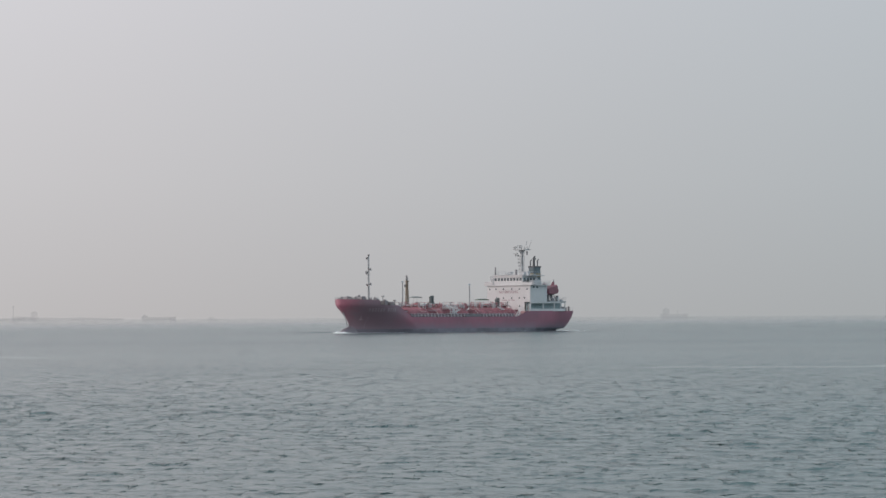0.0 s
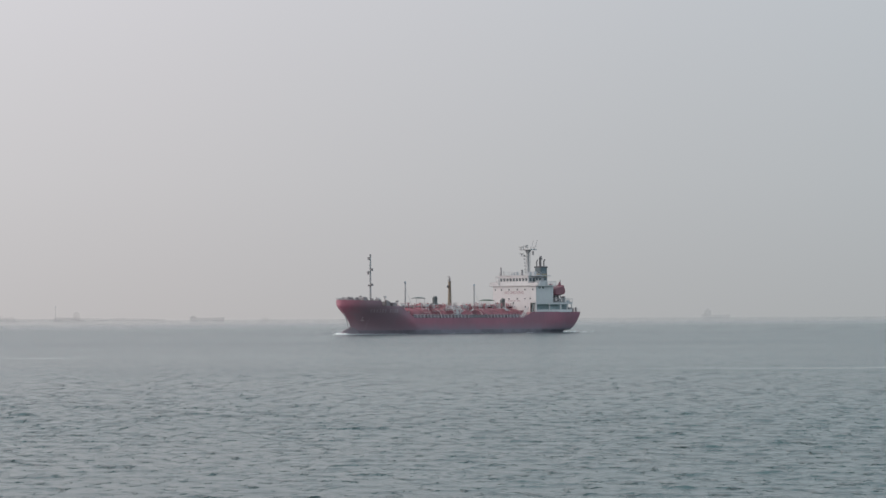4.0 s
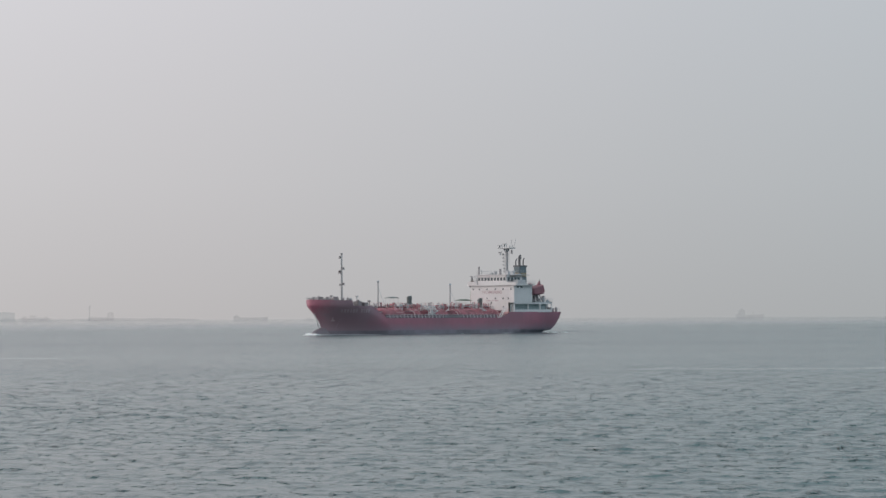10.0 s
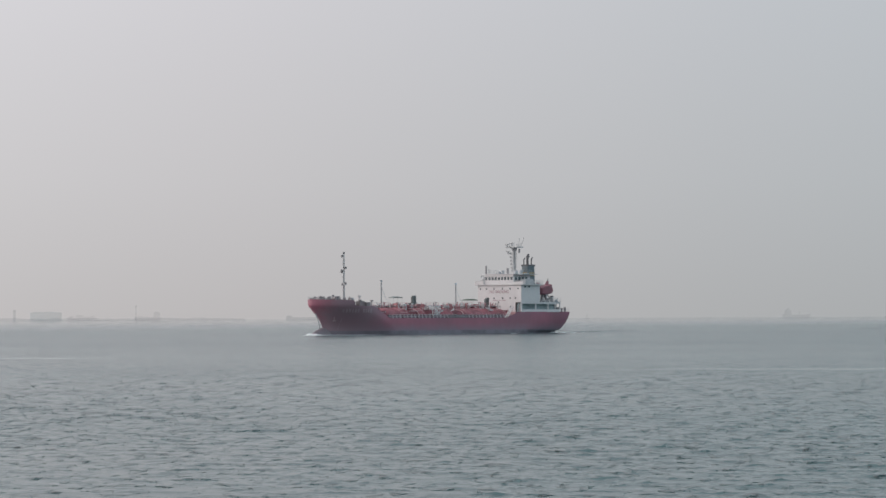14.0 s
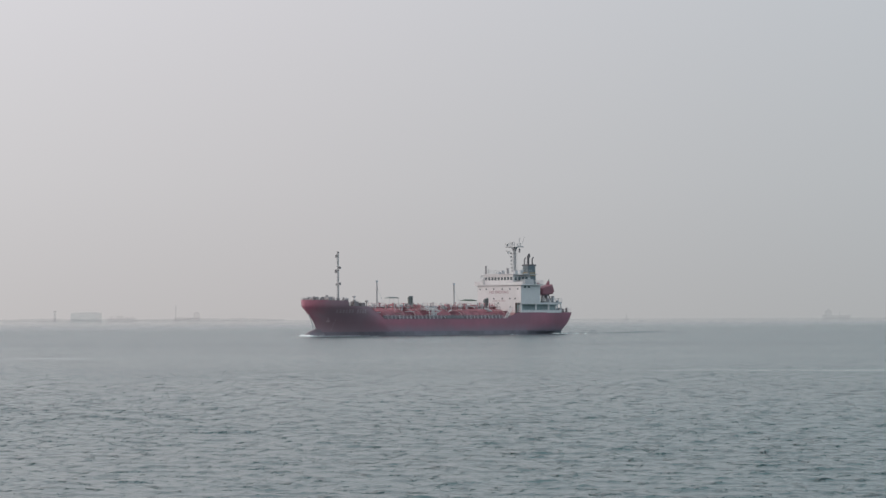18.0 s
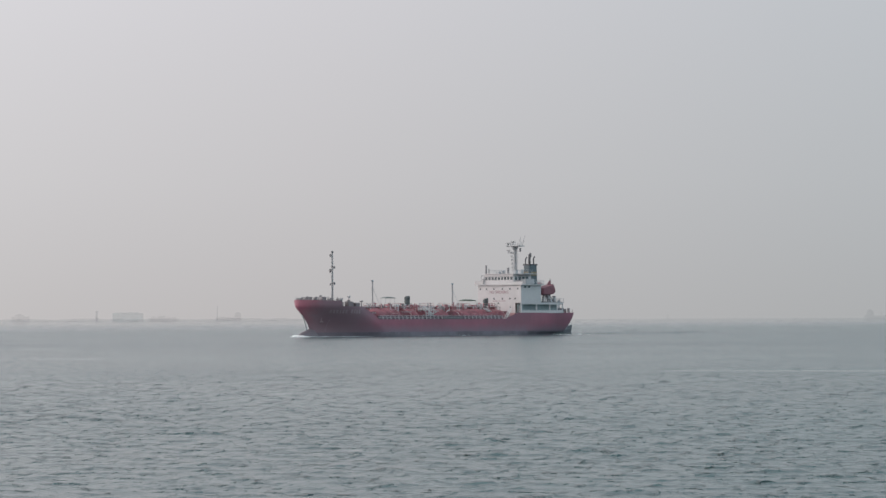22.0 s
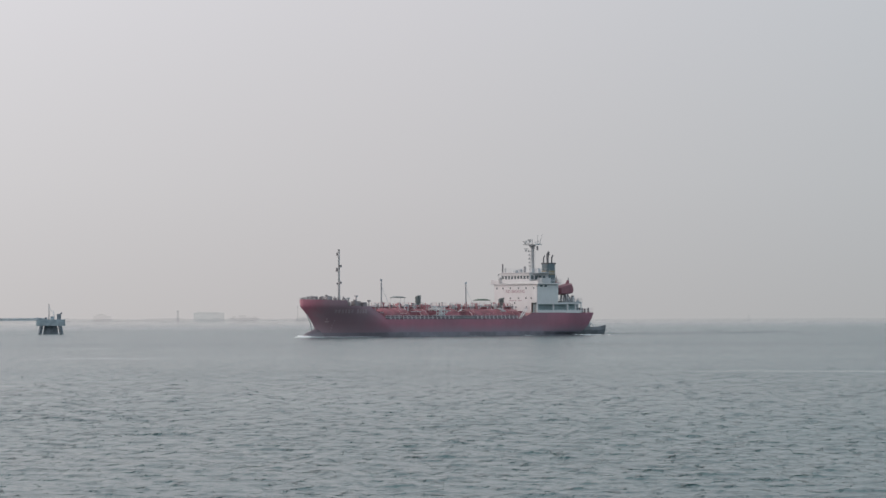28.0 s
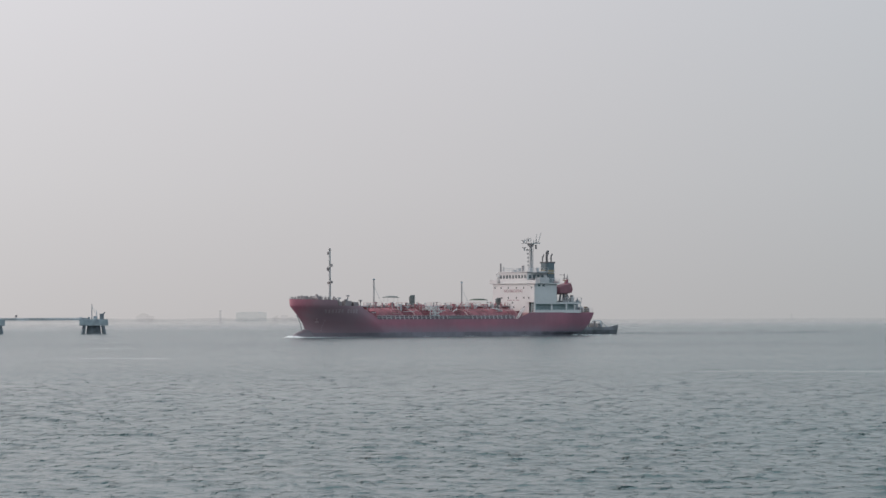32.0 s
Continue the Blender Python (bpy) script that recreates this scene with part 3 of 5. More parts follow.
def deckhouse():
    body = boxp("deckhouse", (-7.95, 0, -8.05, 8.05, 8.55, 13.35), WHITE, tanker, "white painted steel deckhouse with rows of portholes", 0.08)
    boxp("lower_house", (-15.2, -0.2, -7.0, 5.2, 5.85, 8.55), WHITE, tanker)
    boxp("house_front", (-0.25, 0.01, -8.05, 5.9, 5.85, 8.56), WHITE, tanker, bevel=0.02)
    # covered side passage: coaming, lintel and columns leave open bays
    for v, n in ((7.85, 1), (-8.05, -1)):
        boxp("bulwark", (-16.6, 0.0, v, v + 0.2, 5.85, 6.6), WHITE, tanker, bevel=0.02)
        boxp("lintel", (-16.6, 0.02, v, v + 0.21, 8.15, 8.6), WHITE, tanker, bevel=0.02)
        for u0, u1 in ((-0.45, 0.0), (-6.4, -5.9), (-11.6, -11.1), (-14.5, -14.2), (-16.6, -16.3)):
            boxp("column", (u0, u1, v + 0.01, v + 0.2, 6.6, 8.15), WHITE, tanker, bevel=0.02)
    # wall added in the bays, their teal shade put into its colour
    boxp("passage_wall", (-16.0, -0.3, 6.5, 6.7, 5.9, 8.5), PASSAGE, tanker, "teal-grey wall inside the side passage", 0.02)
    boxp("passage_door", (-0.75, -0.6, 5.92, 7.8, 5.9, 8.1), PASSAGE, tanker, "teal-grey door at the end of the side passage", 0.02)
    boxp("door_post", (-0.62, -0.5, 6.75, 6.95, 5.9, 8.1), WHITE, tanker, bevel=0.02)
    boxp("boat_deck", (-16.8, -7.9, -8.1, 8.1, 8.56, 8.72), GREY_W, tanker)
    # wheelhouse deck
    boxp("bridge_deck", (-8.1, 0.35, -8.9, 8.9, 13.35, 13.6), WHITE, tanker)
    boxp("wing_bulwark", (0.15, 0.33, -8.85, -5.7, 13.6, 14.55), WHITE, tanker, bevel=0.02)
    boxp("wing_bulwark", (0.15, 0.33, 5.0, 8.85, 13.6, 14.3), WHITE, tanker, bevel=0.02)
    wheel = boxp("wheelhouse", (-7.4, -0.4, -5.7, 4.9, 13.6, 16.3), WHITE, tanker, "white wheelhouse with dark windows", 0.06)
    boxp("wheelhouse_roof", (-7.7, -0.1, -6.0, 5.2, 16.3, 16.48), WHITE, tanker)
    boxp("visor", (-0.45, -0.28, -5.65, 4.85, 15.75, 16.3), WHITE, wheel, bevel=0.02)
    for i in range(9):
        v = -5.1 + i * 1.16
        bm = B()
        window(bm, -0.4, v, 15.2, 0.8, 0.85, "f")
        part("window", bm, WINDOW, wheel)
    for i in range(4):
        bm = B()
        window(bm, -1.4 - 1.45 * i, 4.9, 15.2, 1.0, 0.95, "p")
        part("window", bm, WINDOW, wheel)
    for w, vs in ((12.35, (-7.0, -4.7, -1.9, 1.2, 4.0, 6.9)), (9.75, (-4.4, -1.9, 1.2, 4.0, 5.9)), (8.55, (-0.3,)), (7.35, (-1.6, 0.2, 4.1))):
        for v in vs:
            bm = B()
            window(bm, 0.012, v, w, 0.42, 0.48, "f")
            part("porthole", bm, WINDOW, body)
    for u, w in ((-1.6, 12.9), (-3.2, 12.9)):
        bm = B()
        window(bm, u, 8.05, w, 0.9, 0.5, "p")
        part("porthole", bm, WINDOW, body)
    # notices on the front wall
    def words(txt, v, w, size):
        cu = bpy.data.curves.new("notice", "FONT")
        cu.body, cu.size, cu.extrude, cu.align_x = txt, size, 0.012, "CENTER"
        cu.offset = 0.03
        tmp = bpy.data.objects.new("tmp", cu)
        scene.collection.objects.link(tmp)
        me = bpy.data.meshes.new_from_object(tmp.evaluated_get(bpy.context.evaluated_depsgraph_get()))
        bpy.data.objects.remove(tmp)
        me.materials.append(SIGN_RED)
        ob = new("notice", me)
        ob.parent = body
        ob.matrix_basis = Matrix.Translation((0.025, v, w)) @ Matrix(((0, 0, 1, 0), (1, 0, 0, 0), (0, 1, 0, 0), (0, 0, 0, 1)))
        tagged(ob, "red painted safety notice")
    words("NO SMOKING", 0.0, 11.15, 1.12)
    for w in (12.78, 10.3):
        boxp("deck_ledge", (0.0, 0.05, -8.05, 8.05, w, w + 0.09), WHITE, body, bevel=0)
    for a, b in ((-2.4, -0.6), (-0.2, 0.5), (0.9, 2.3)):
        boxp("notice", (0.0, 0.03, a, b, 9.0, 9.25), SIGN_RED, body, bevel=0)
    # funnel on its casing
    boxp("funnel_casing", (-14.0, -7.9, -2.4, 1.8, 8.6, 13.75), WHITE, tanker)
    fun = B()
    rows = []
    for w, g in ((13.4, 1.04), (16.5, 1.0), (19.1, 0.97)):
        rows.append([(-12.3 + g * 1.62 * math.copysign(abs(math.cos(t)) ** 0.4, math.cos(t)), g * 1.3 * math.copysign(abs(math.sin(t)) ** 0.4, math.sin(t)), w) for t in np.linspace(0, 2 * math.pi, 40, endpoint=False)])
    vr = grid_mesh(fun, rows, close=True)
    fun.faces.new(vr[-1])
    funnel = smooth(part("funnel", fun, FUNNEL, tanker, "slate grey-green funnel with ochre band"), 40)
    boxp("emblem", (-13.4, -11.1, 1.26, 1.35, 16.0, 17.1), OCHRE, funnel, "faded ochre painted panel")
    boxp("emblem", (-10.75, -10.62, -0.9, 0.9, 16.0, 17.1), OCHRE, funnel, "faded ochre painted panel")
    boxp("top_band", (-13.88, -10.72, -1.27, 1.27, 18.75, 19.2), BLACK, funnel, "sooty black top rim", 0.05)
    for u, v, h, r in ((-11.1, -0.6, 21.1, 0.16), (-11.8, 0.3, 21.5, 0.22), (-12.4, -0.4, 22.1, 0.3), (-13.4, 0.2, 21.3, 0.17)):
        bm = rod(B(), (u, v, 19.0), (u, v, h - 0.5), r)
        rod(bm, (u, v, h - 0.6), (u - 0.5, v, h), r)
        smooth(part("exhaust_pipe", bm, BLACK, funnel))


made_before = set(tanker.children)
deckhouse()


def radar_mast():
    mast = smooth(part("radar_mast", rod(B(), (-6.3, 0, 16.4), (-6.3, 0, 23.9), 0.50, 0.42, 14), MAST_GREY, tanker, "white radar mast with crosstrees and scanners"))
    smooth(part("mast_head", rod(B(), (-6.3, 0, 22.9), (-6.3, 0, 23.9), 0.42, 1.0, 16), MAST_GREY, mast))
    boxp("crosstree", (-7.6, -5.0, -2.2, 2.3, 23.85, 24.1), MAST_GREY, mast)
    for v, h in ((-2.35, 25.1), (-1.6, 25.3), (0.0, 25.4), (1.1, 24.8), (2.2, 25.0)):
        rodp("aerial", (-6.3, v, 24.0), (-6.3, v, h), 0.09, MAST_GREY, mast)
    rodp("aerial", (-7.4, 1.6, 24.0), (-7.9, 2.2, 26.7), 0.07, MAST_GREY, mast)
    rodp("aerial", (-7.4, 0.6, 24.0), (-7.7, 0.8, 26.5), 0.07, MAST_GREY, mast)
    for v0, v1, w in ((-2.5, -1.1, 24.6), (-0.4, 0.5, 25.0), (-2.1, -0.9, 22.7)):
        sc = boxp("radar_scanner", (-5.5, -5.15, v0, v1, w, w + 0.28), MAST_GREY, mast)
        rodp("pedestal", (-5.35, (v0 + v1) / 2, w - 0.65), (-5.35, (v0 + v1) / 2, w), 0.22, MAST_GREY, sc)
    boxp("lamp", (-6.5, -6.1, 1.75, 2.1, 22.4, 23.5), DARK, mast)
    for i, w in enumerate((22.0, 21.0, 20.0, 19.0, 18.0, 17.2)):
        boxp("lamp_bracket", (-6.38, -6.2, -1.35 + 0.1 * i, -0.4, w, w + 0.16), MAST_GREY, mast, bevel=0.02)
        boxp("lamp", (-6.5, -6.1, -1.55 + 0.1 * i, -1.15 + 0.1 * i, w, w + 0.5), MAST_GREY, mast)
    bm = B()
    for v in (0.55, 0.95):
        rod(bm, (-6.3, v, 16.5), (-6.3, v, 23.8), 0.05, seg=6)
    for w in np.arange(16.8, 23.7, 0.5):
        rod(bm, (-6.3, 0.55, w), (-6.3, 0.95, w), 0.035, seg=6)
    part("ladder", bm, MAST_GREY, mast)
    # wheelhouse top fittings
    for v, h, r in ((-5.2, 18.8, 0.2), (-4.2, 17.8, 0.1), (0.8, 17.2, 0.08)):
        rodp("pole", (-0.4, v, 16.4), (-0.4, v, h), r, DARK if h > 18 else MAST_GREY, tanker)
    rodp("vent", (-3.0, 0.5, 16.4), (-3.0, 0.5, 18.1), 0.32, DARK, tanker)
    smooth(part("searchlight", ball(rod(B(), (-0.9, -6.3, 13.6), (-0.9, -6.3, 14.9), 0.12), (-0.9, -6.3, 15.2), 0.42), GREY_W, tanker))


radar_mast()
shift_new(made_before)


def foremast():
    mast = smooth(part("foremast", rod(B(), (61.55, 0, 7.0), (61.55, 0, 21.4), 0.30, 0.20, 14), MAST_GREY, tanker, "pale grey foremast with lamp platforms"))
    # lamps stand out to starboard or port, not in pairs
    for w, v, l in ((20.3, -0.55, 0.75), (17.35, 0.6, 0.6), (16.3, -0.75, 0.95), (13.25, 0.6, 0.6), (13.05, -0.45, 0.6)):
        boxp("lamp_platform", (61.2, 61.9, min(v, 0) - 0.3 * (v < 0), max(v, 0) + 0.3 * (v > 0), w - 0.09, w), GREY_W, mast, bevel=0.02)
        bm = rod(B(), (61.55, v, w), (61.55, v, w + l * 0.75), 0.3, 0.36, 12)
        rod(bm, (61.55, v, w + l * 0.75), (61.55, v, w + l), 0.36, 0.12, 12)
        smooth(part("lamp", bm, DARK, mast))
    for w in np.arange(8.0, 20.0, 0.9):
        boxp("rung", (61.75, 61.95, -0.22, 0.22, w, w + 0.08), MAST_GREY, mast, bevel=0)
    rodp("lamp", (61.55, 0, 21.3), (61.55, 0, 21.75), 0.28, DARK, mast)


foremast()


def deck_gear():
    for u, top in ((47.75, 14.3), (18.5, 13.7)):
        p = smooth(part("deck_post", rod(B(), (u, 0.3, 4.4), (u, 0.3, top), 0.24, 0.18, 12), MAST_GREY, tanker, "tall grey vent post with stay"))
        rodp("stay", (u, 0.3, top - 1.5), (u - 3.0, 0.3, 7.4), 0.035, STEEL, p)
        rodp("cowl", (u, 0.3, top - 0.25), (u, 0.3, top + 0.15), 0.3, STEEL, p)
    for u0, u1, w, thick, mt, txt in ((39.9, 44.0, 9.75, 0.38, CANOPY_PALE, "pale grey awning roof on posts"), (10.0, 15.0, 9.1, 0.42, CANOPY, "faded green awning roof on posts")):
        bm = B()
        rows = []
        for k in np.linspace(-1, 1, 14):
            x = (u0 + u1) / 2 + k * (u1 - u0) / 2
            e = (1 - k ** 6)
            rows.append([(x, -0.9, w), (x, -0.9, w + thick * 0.6 * e + 0.03), (x, 0, w + thick * e + 0.05), (x, 0.9, w + thick * 0.6 * e + 0.03), (x, 0.9, w)])
        grid_mesh(bm, rows, close=True)
        cano = part("canopy", bm, mt, tanker, txt)
        for u in (u0 + 0.4, u1 - 0.4):
            for v in (-0.8, 0.8):
                rodp("canopy_post", (u, v, 6.6), (u, v, w + 0.05), 0.04, GREY_W, cano)
    for u, top in ((35.3, 10.7), (5.9, 10.1)):
        lean = Matrix.Translation((u, 0.2, 5.0)) @ pose(0, 0, 0, 0, 4)
        crane = part("hose_crane", box(B(), -0.32, 0.30, -0.35, 0.35, 0, top - 5.6, 0.08, lean), CRANE, tanker, "dark stubby hose-handling crane")
        bm = box(B(), -0.78, -0.25, -0.35, 0.35, top - 7.6, top - 5.6, 0.06, lean @ pose(0, 0, 0, 0, -5))
        box(bm, -0.6, 0.2, -0.3, 0.3, top - 8.0, top - 7.3, 0.05, lean)
        part("folded_jib", bm, CRANE, crane)
        rodp("slew_ring", (u, 0.2, 4.4), (u, 0.2, 5.3), 0.62, CRANE, crane)
        part("jib_head", box(B(), -1.2, -0.1, -0.35, 0.35, top - 5.9, top - 5.35, 0.06, lean), CRANE, crane)


deck_gear()


def rail(points, h, parent, spacing, mat, r=0.045, bars=3):
    """Open railing along a polyline: posts and bars of their own."""
    post = rod(B(), (0, 0, 0), (0, 0, h), r)
    me = bpy.data.meshes.new("rail_post")
    post.to_mesh(me)
    post.free()
    me.materials.append(mat)
    pts = [Vector(p) for p in points]
    for a, b in zip(pts, pts[1:]):
        n = max(1, round((b - a).length / spacing))
        for i in range(n + 1):
            piece("rail_post", me, parent, Matrix.Translation(a.lerp(b, i / n)))
        for k in range(bars):
            z = Vector((0, 0, h * (k + 1) / bars))
            rodp("rail_bar", a + z, b + z, r * 0.8, mat, parent, seg=6)


def hull_edge(u, w, side=1, inset=0.1):
    a, f = lerp_table(w, U_AFT), lerp_table(w, U_FWD)
    return (u, side * max(half_breadth((u - a) / (f - a), w) - inset, 0.05), w)


def side_rail():
    """Bulwark stays and open rail along the main deck."""
    for side in (1, -1):
        r = part("deck_rail", box(B(), 8.0, 50.0, side * 8.0 - 0.08, side * 8.0 + 0.08, 4.24, 4.33), GREY_W, tanker, "pale open deck rail with stays")
        bm = box(B(), -0.16, 0.16, -0.05, 0.05, 0, 0.82)
        bmesh.ops.translate(bm, vec=(0.22, 0, 0), verts=[v for v in bm.verts if v.co.z > 0.5])
        me = bpy.data.meshes.new("rail_stay")
        bm.to_mesh(me)
        bm.free()
        me.materials.append(STAY_PALE)
        for i in range(34):
            u = 4.6 + 1.42 * i
            if not 22.3 < u < 29.6:
                piece("rail_stay", me, r, Matrix.Translation(hull_edge(u, 4.35, side)))
        boxp("hose_trough", (22.4, 29.5, side * 7.75 - 0.25, side * 7.75 + 0.25, 4.35, 5.15), STAY_GREY, r, "grey hose trough along the deck edge", 0.06)
        for z in (0.45, 0.95):
            pts = [hull_edge(u, 4.35, side) for u in np.linspace(6.3, 53.3, 9)]
            for a, b in zip(pts, pts[1:]):
                rodp("rail_bar", (a[0], a[1], a[2] + z), (b[0], b[1], b[2] + z), 0.032, GREY_W, r, seg=6)


side_rail()


def top_rails():
    pts = [hull_edge(u, 9.05, 1, 0.2) for u in (65.6, 68, 70.5, 72.2, 73.2)]
    pts += [hull_edge(u, 9.05, -1, 0.2) for u in (73.2, 72.2, 70.5, 68, 65.6)]
    bow = part("bow_rail", box(B(), 65.4, 65.5, -5.5, 5.5, 8.9, 9.0), GREY_W, tanker)
    rail(pts, 0.85, bow, 1.6, GREY_W, 0.022, 2)
    stern = part("stern_rail", box(B(), -16.9, -16.8, -6.5, 6.5, 5.9, 6.0), GREY_W, tanker)
    pts = [hull_edge(u, 5.95, 1, 0.25) for u in (-16.8, -20, -23.2)] + [hull_edge(u, 5.95, -1, 0.25) for u in (-23.2, -20, -16.8)]
    rail(pts, 1.0, stern, 1.6, GREY_W, 0.03, 2)
    boat = part("boat_deck_rail", box(B(), -16.8, -16.7, -7.9, 7.9, 8.7, 8.78), GREY_W, tanker)
    rail([(-8.1, 7.9, 8.72), (-16.7, 7.9, 8.72), (-16.7, -7.9, 8.72)], 1.05, boat, 1.5, GREY_W, 0.035, 3)
    wing = part("bridge_rail", box(B(), -8.0, -7.9, -8.7, 8.7, 13.6, 13.66), GREY_W, tanker)
    rail([(-0.2, 8.8, 13.6), (-7.9, 8.8, 13.6)], 1.05, wing, 1.4, GREY_W, 0.05, 3)
    roof = part("roof_rail", box(B(), -7.6, -7.5, -5.8, 5.0, 16.48, 16.54), GREY_W, tanker)
    rail([(-7.5, 5.1, 16.48), (-0.3, 5.1, 16.48), (-0.3, -5.9, 16.48), (-7.5, -5.9, 16.48)], 1.0, roof, 1.9, GREY_W, 0.025, 2)


top_rails()


def forecastle_gear():
    rng = random.Random(11)
    for v in (-2.6, 2.6):
        bm = rod(B(), (68.0, v - 1.1, 9.5), (68.0, v + 1.1, 9.5), 0.55, seg=16)
        box(bm, 67.3, 68.7, v - 1.4, v - 1.1, 8.85, 10.1, 0.05)
        box(bm, 67.3, 68.7, v + 1.1, v + 1.4, 8.85, 10.1, 0.05)
        box(bm, 66.6, 67.5, v - 0.5, v + 0.6, 8.85, 9.8, 0.05)
        part("windlass", bm, DARK, tanker, "dark anchor windlass on the forecastle")
    for u, v in ((71.8, 1.6), (71.8, -1.6), (66.4, 5.0), (66.4, -5.0), (70.2, 3.2), (70.2, -3.2)):
        bm = rod(B(), (u - 0.35, v, 8.85), (u - 0.35, v, 9.75), 0.2)
        rod(bm, (u + 0.35, v, 8.85), (u + 0.35, v, 9.75), 0.2)
        part("mooring_bitts", bm, DARK, tanker)
    for u, v, h in ((70.6, 0.3, 10.2), (66.2, 0.6, 10.5), (65.7, -1.5, 9.9), (73.0, 0.5, 9.7), (64.0, 5.2, 9.5), (62.9, 3.4, 9.4)):
        bm = rod(B(), (u, v, 6.9 if u < 65 else 8.85), (u, v, h - 0.3), 0.2)
        rod(bm, (u, v, h - 0.35), (u, v, h), 0.42, 0.3)
        part("mushroom_vent", bm, DARK, tanker)
    for i in range(32):
        u = rng.uniform(61.8, 71.5)
        v = rng.uniform(-3, 4.6) * (1 if u < 68.5 else 0.6)
        h = rng.uniform(9.2, 10.15)
        z0 = 6.9 if u < 64.8 else 8.85
        bm = box(B(), u - rng.uniform(0.12, 0.35), u + rng.uniform(0.12, 0.35), v - 0.35, v + 0.35, z0, h - rng.uniform(0.3, 0.8), 0.05)
        rod(bm, (u, v, z0), (u, v, h), 0.1)
        part("deck_fitting", bm, DARK, tanker)
    # foredeck lockers, reels and vents behind the bulwark; shadow painted into the lockers
    for u, v, l, w, h, mt in ((60.3, 4.6, 1.6, 1.2, 8.9, DARK), (58.7, 3.2, 1.8, 1.6, 8.9, DARK), (57.0, 4.0, 1.5, 1.4, 8.6, DARK), (55.8, 2.6, 1.4, 1.6, 8.4, DARK), (61.6, 3.0, 0.7, 0.7, 9.2, DARK), (63.4, 1.0, 1.4, 3.0, 8.9, DARK), (57.8, -2.0, 2.2, 2.0, 8.7, DARK)):
        boxp("deck_locker", (u - l / 2, u + l / 2, v - w / 2, v + w / 2, 6.88, h), mt, tanker, bevel=0.08)
    for u, v, h in ((56.4, 0.6, 10.2), (59.6, 1.2, 9.6), (61.0, 5.4, 9.1), (54.8, 3.6, 9.0)):
        bm = rod(B(), (u, v, 6.5), (u, v, h), 0.14)
        box(bm, u - 0.3, u + 0.3, v - 0.3, v + 0.3, h - 0.25, h + 0.15)
        part("vent_pipe", bm, DARK if h < 9.5 else GREY_W, tanker)


forecastle_gear()


def hull_marks():
    """Worn name letters as bars, the anchor and a hanging line at the bow."""
    hull = [o for o in tanker.children if o.name.startswith("hull")][0]

    def on_hull(u, w, out=0.05):
        a, f = lerp_table(w, U_AFT), lerp_table(w, U_FWD)
        s = (u - a) / (f - a)
        p = Vector((u, half_breadth(s, w), w))
        q = Vector((u + 0.3, half_breadth((u + 0.3 - a) / (f - a), w), w))
        a2, f2 = lerp_table(w + 0.3, U_AFT), lerp_table(w + 0.3, U_FWD)
        r = Vector((u, half_breadth((u - a2) / (f2 - a2), w + 0.3), w + 0.3))
        n = (r - p).cross(q - p).normalized()
        if n.y < 0:
            n = -n
        tx = (q - p).normalized()
        m = Matrix((tx, n, tx.cross(n))).transposed().to_4x4()
        m.translation = p + n * out
        return m

    for i, wd in enumerate((0.5, 0.45, 0.5, 0.3, 0.5, 0.5, 0.0, 0.5, 0.45, 0.5, 0.5)):
        if wd:
            u = 67.2 - 0.74 * i
            boxp("name_letter", (-wd / 2, wd / 2, -0.02, 0.03, -0.5, 0.5), NAME_PINK, hull, bevel=0, m=on_hull(u, 6.35, 0.02))
    m = on_hull(68.0, 4.3, 0.1)
    bm = box(B(), -0.12, 0.12, -0.2, 0.2, -0.5, 0.4, 0.04)
    box(bm, -0.45, 0.45, -0.15, 0.25, -0.7, -0.4, 0.06)
    bmesh.ops.transform(bm, matrix=m, verts=bm.verts)
    part("anchor", bm, NAME_PINK, hull, "faded stowed anchor")
    bm = rod(B(), (72.1, 0.1, 5.6), (71.0, 0.1, 3.6), 0.12)
    rod(bm, (71.0, 0.1, 3.6), (70.5, 0.1, 1.5), 0.15)
    part("mooring_line", bm, GREY_W, hull)
    for i in range(5):
        boxp("draught_mark", (-0.12, 0.12, -0.01, 0.02, -0.15, 0.15), NAME_PINK, hull, bevel=0, m=on_hull(66.4, 1.7 + 0.6 * i, 0.02))


hull_marks()


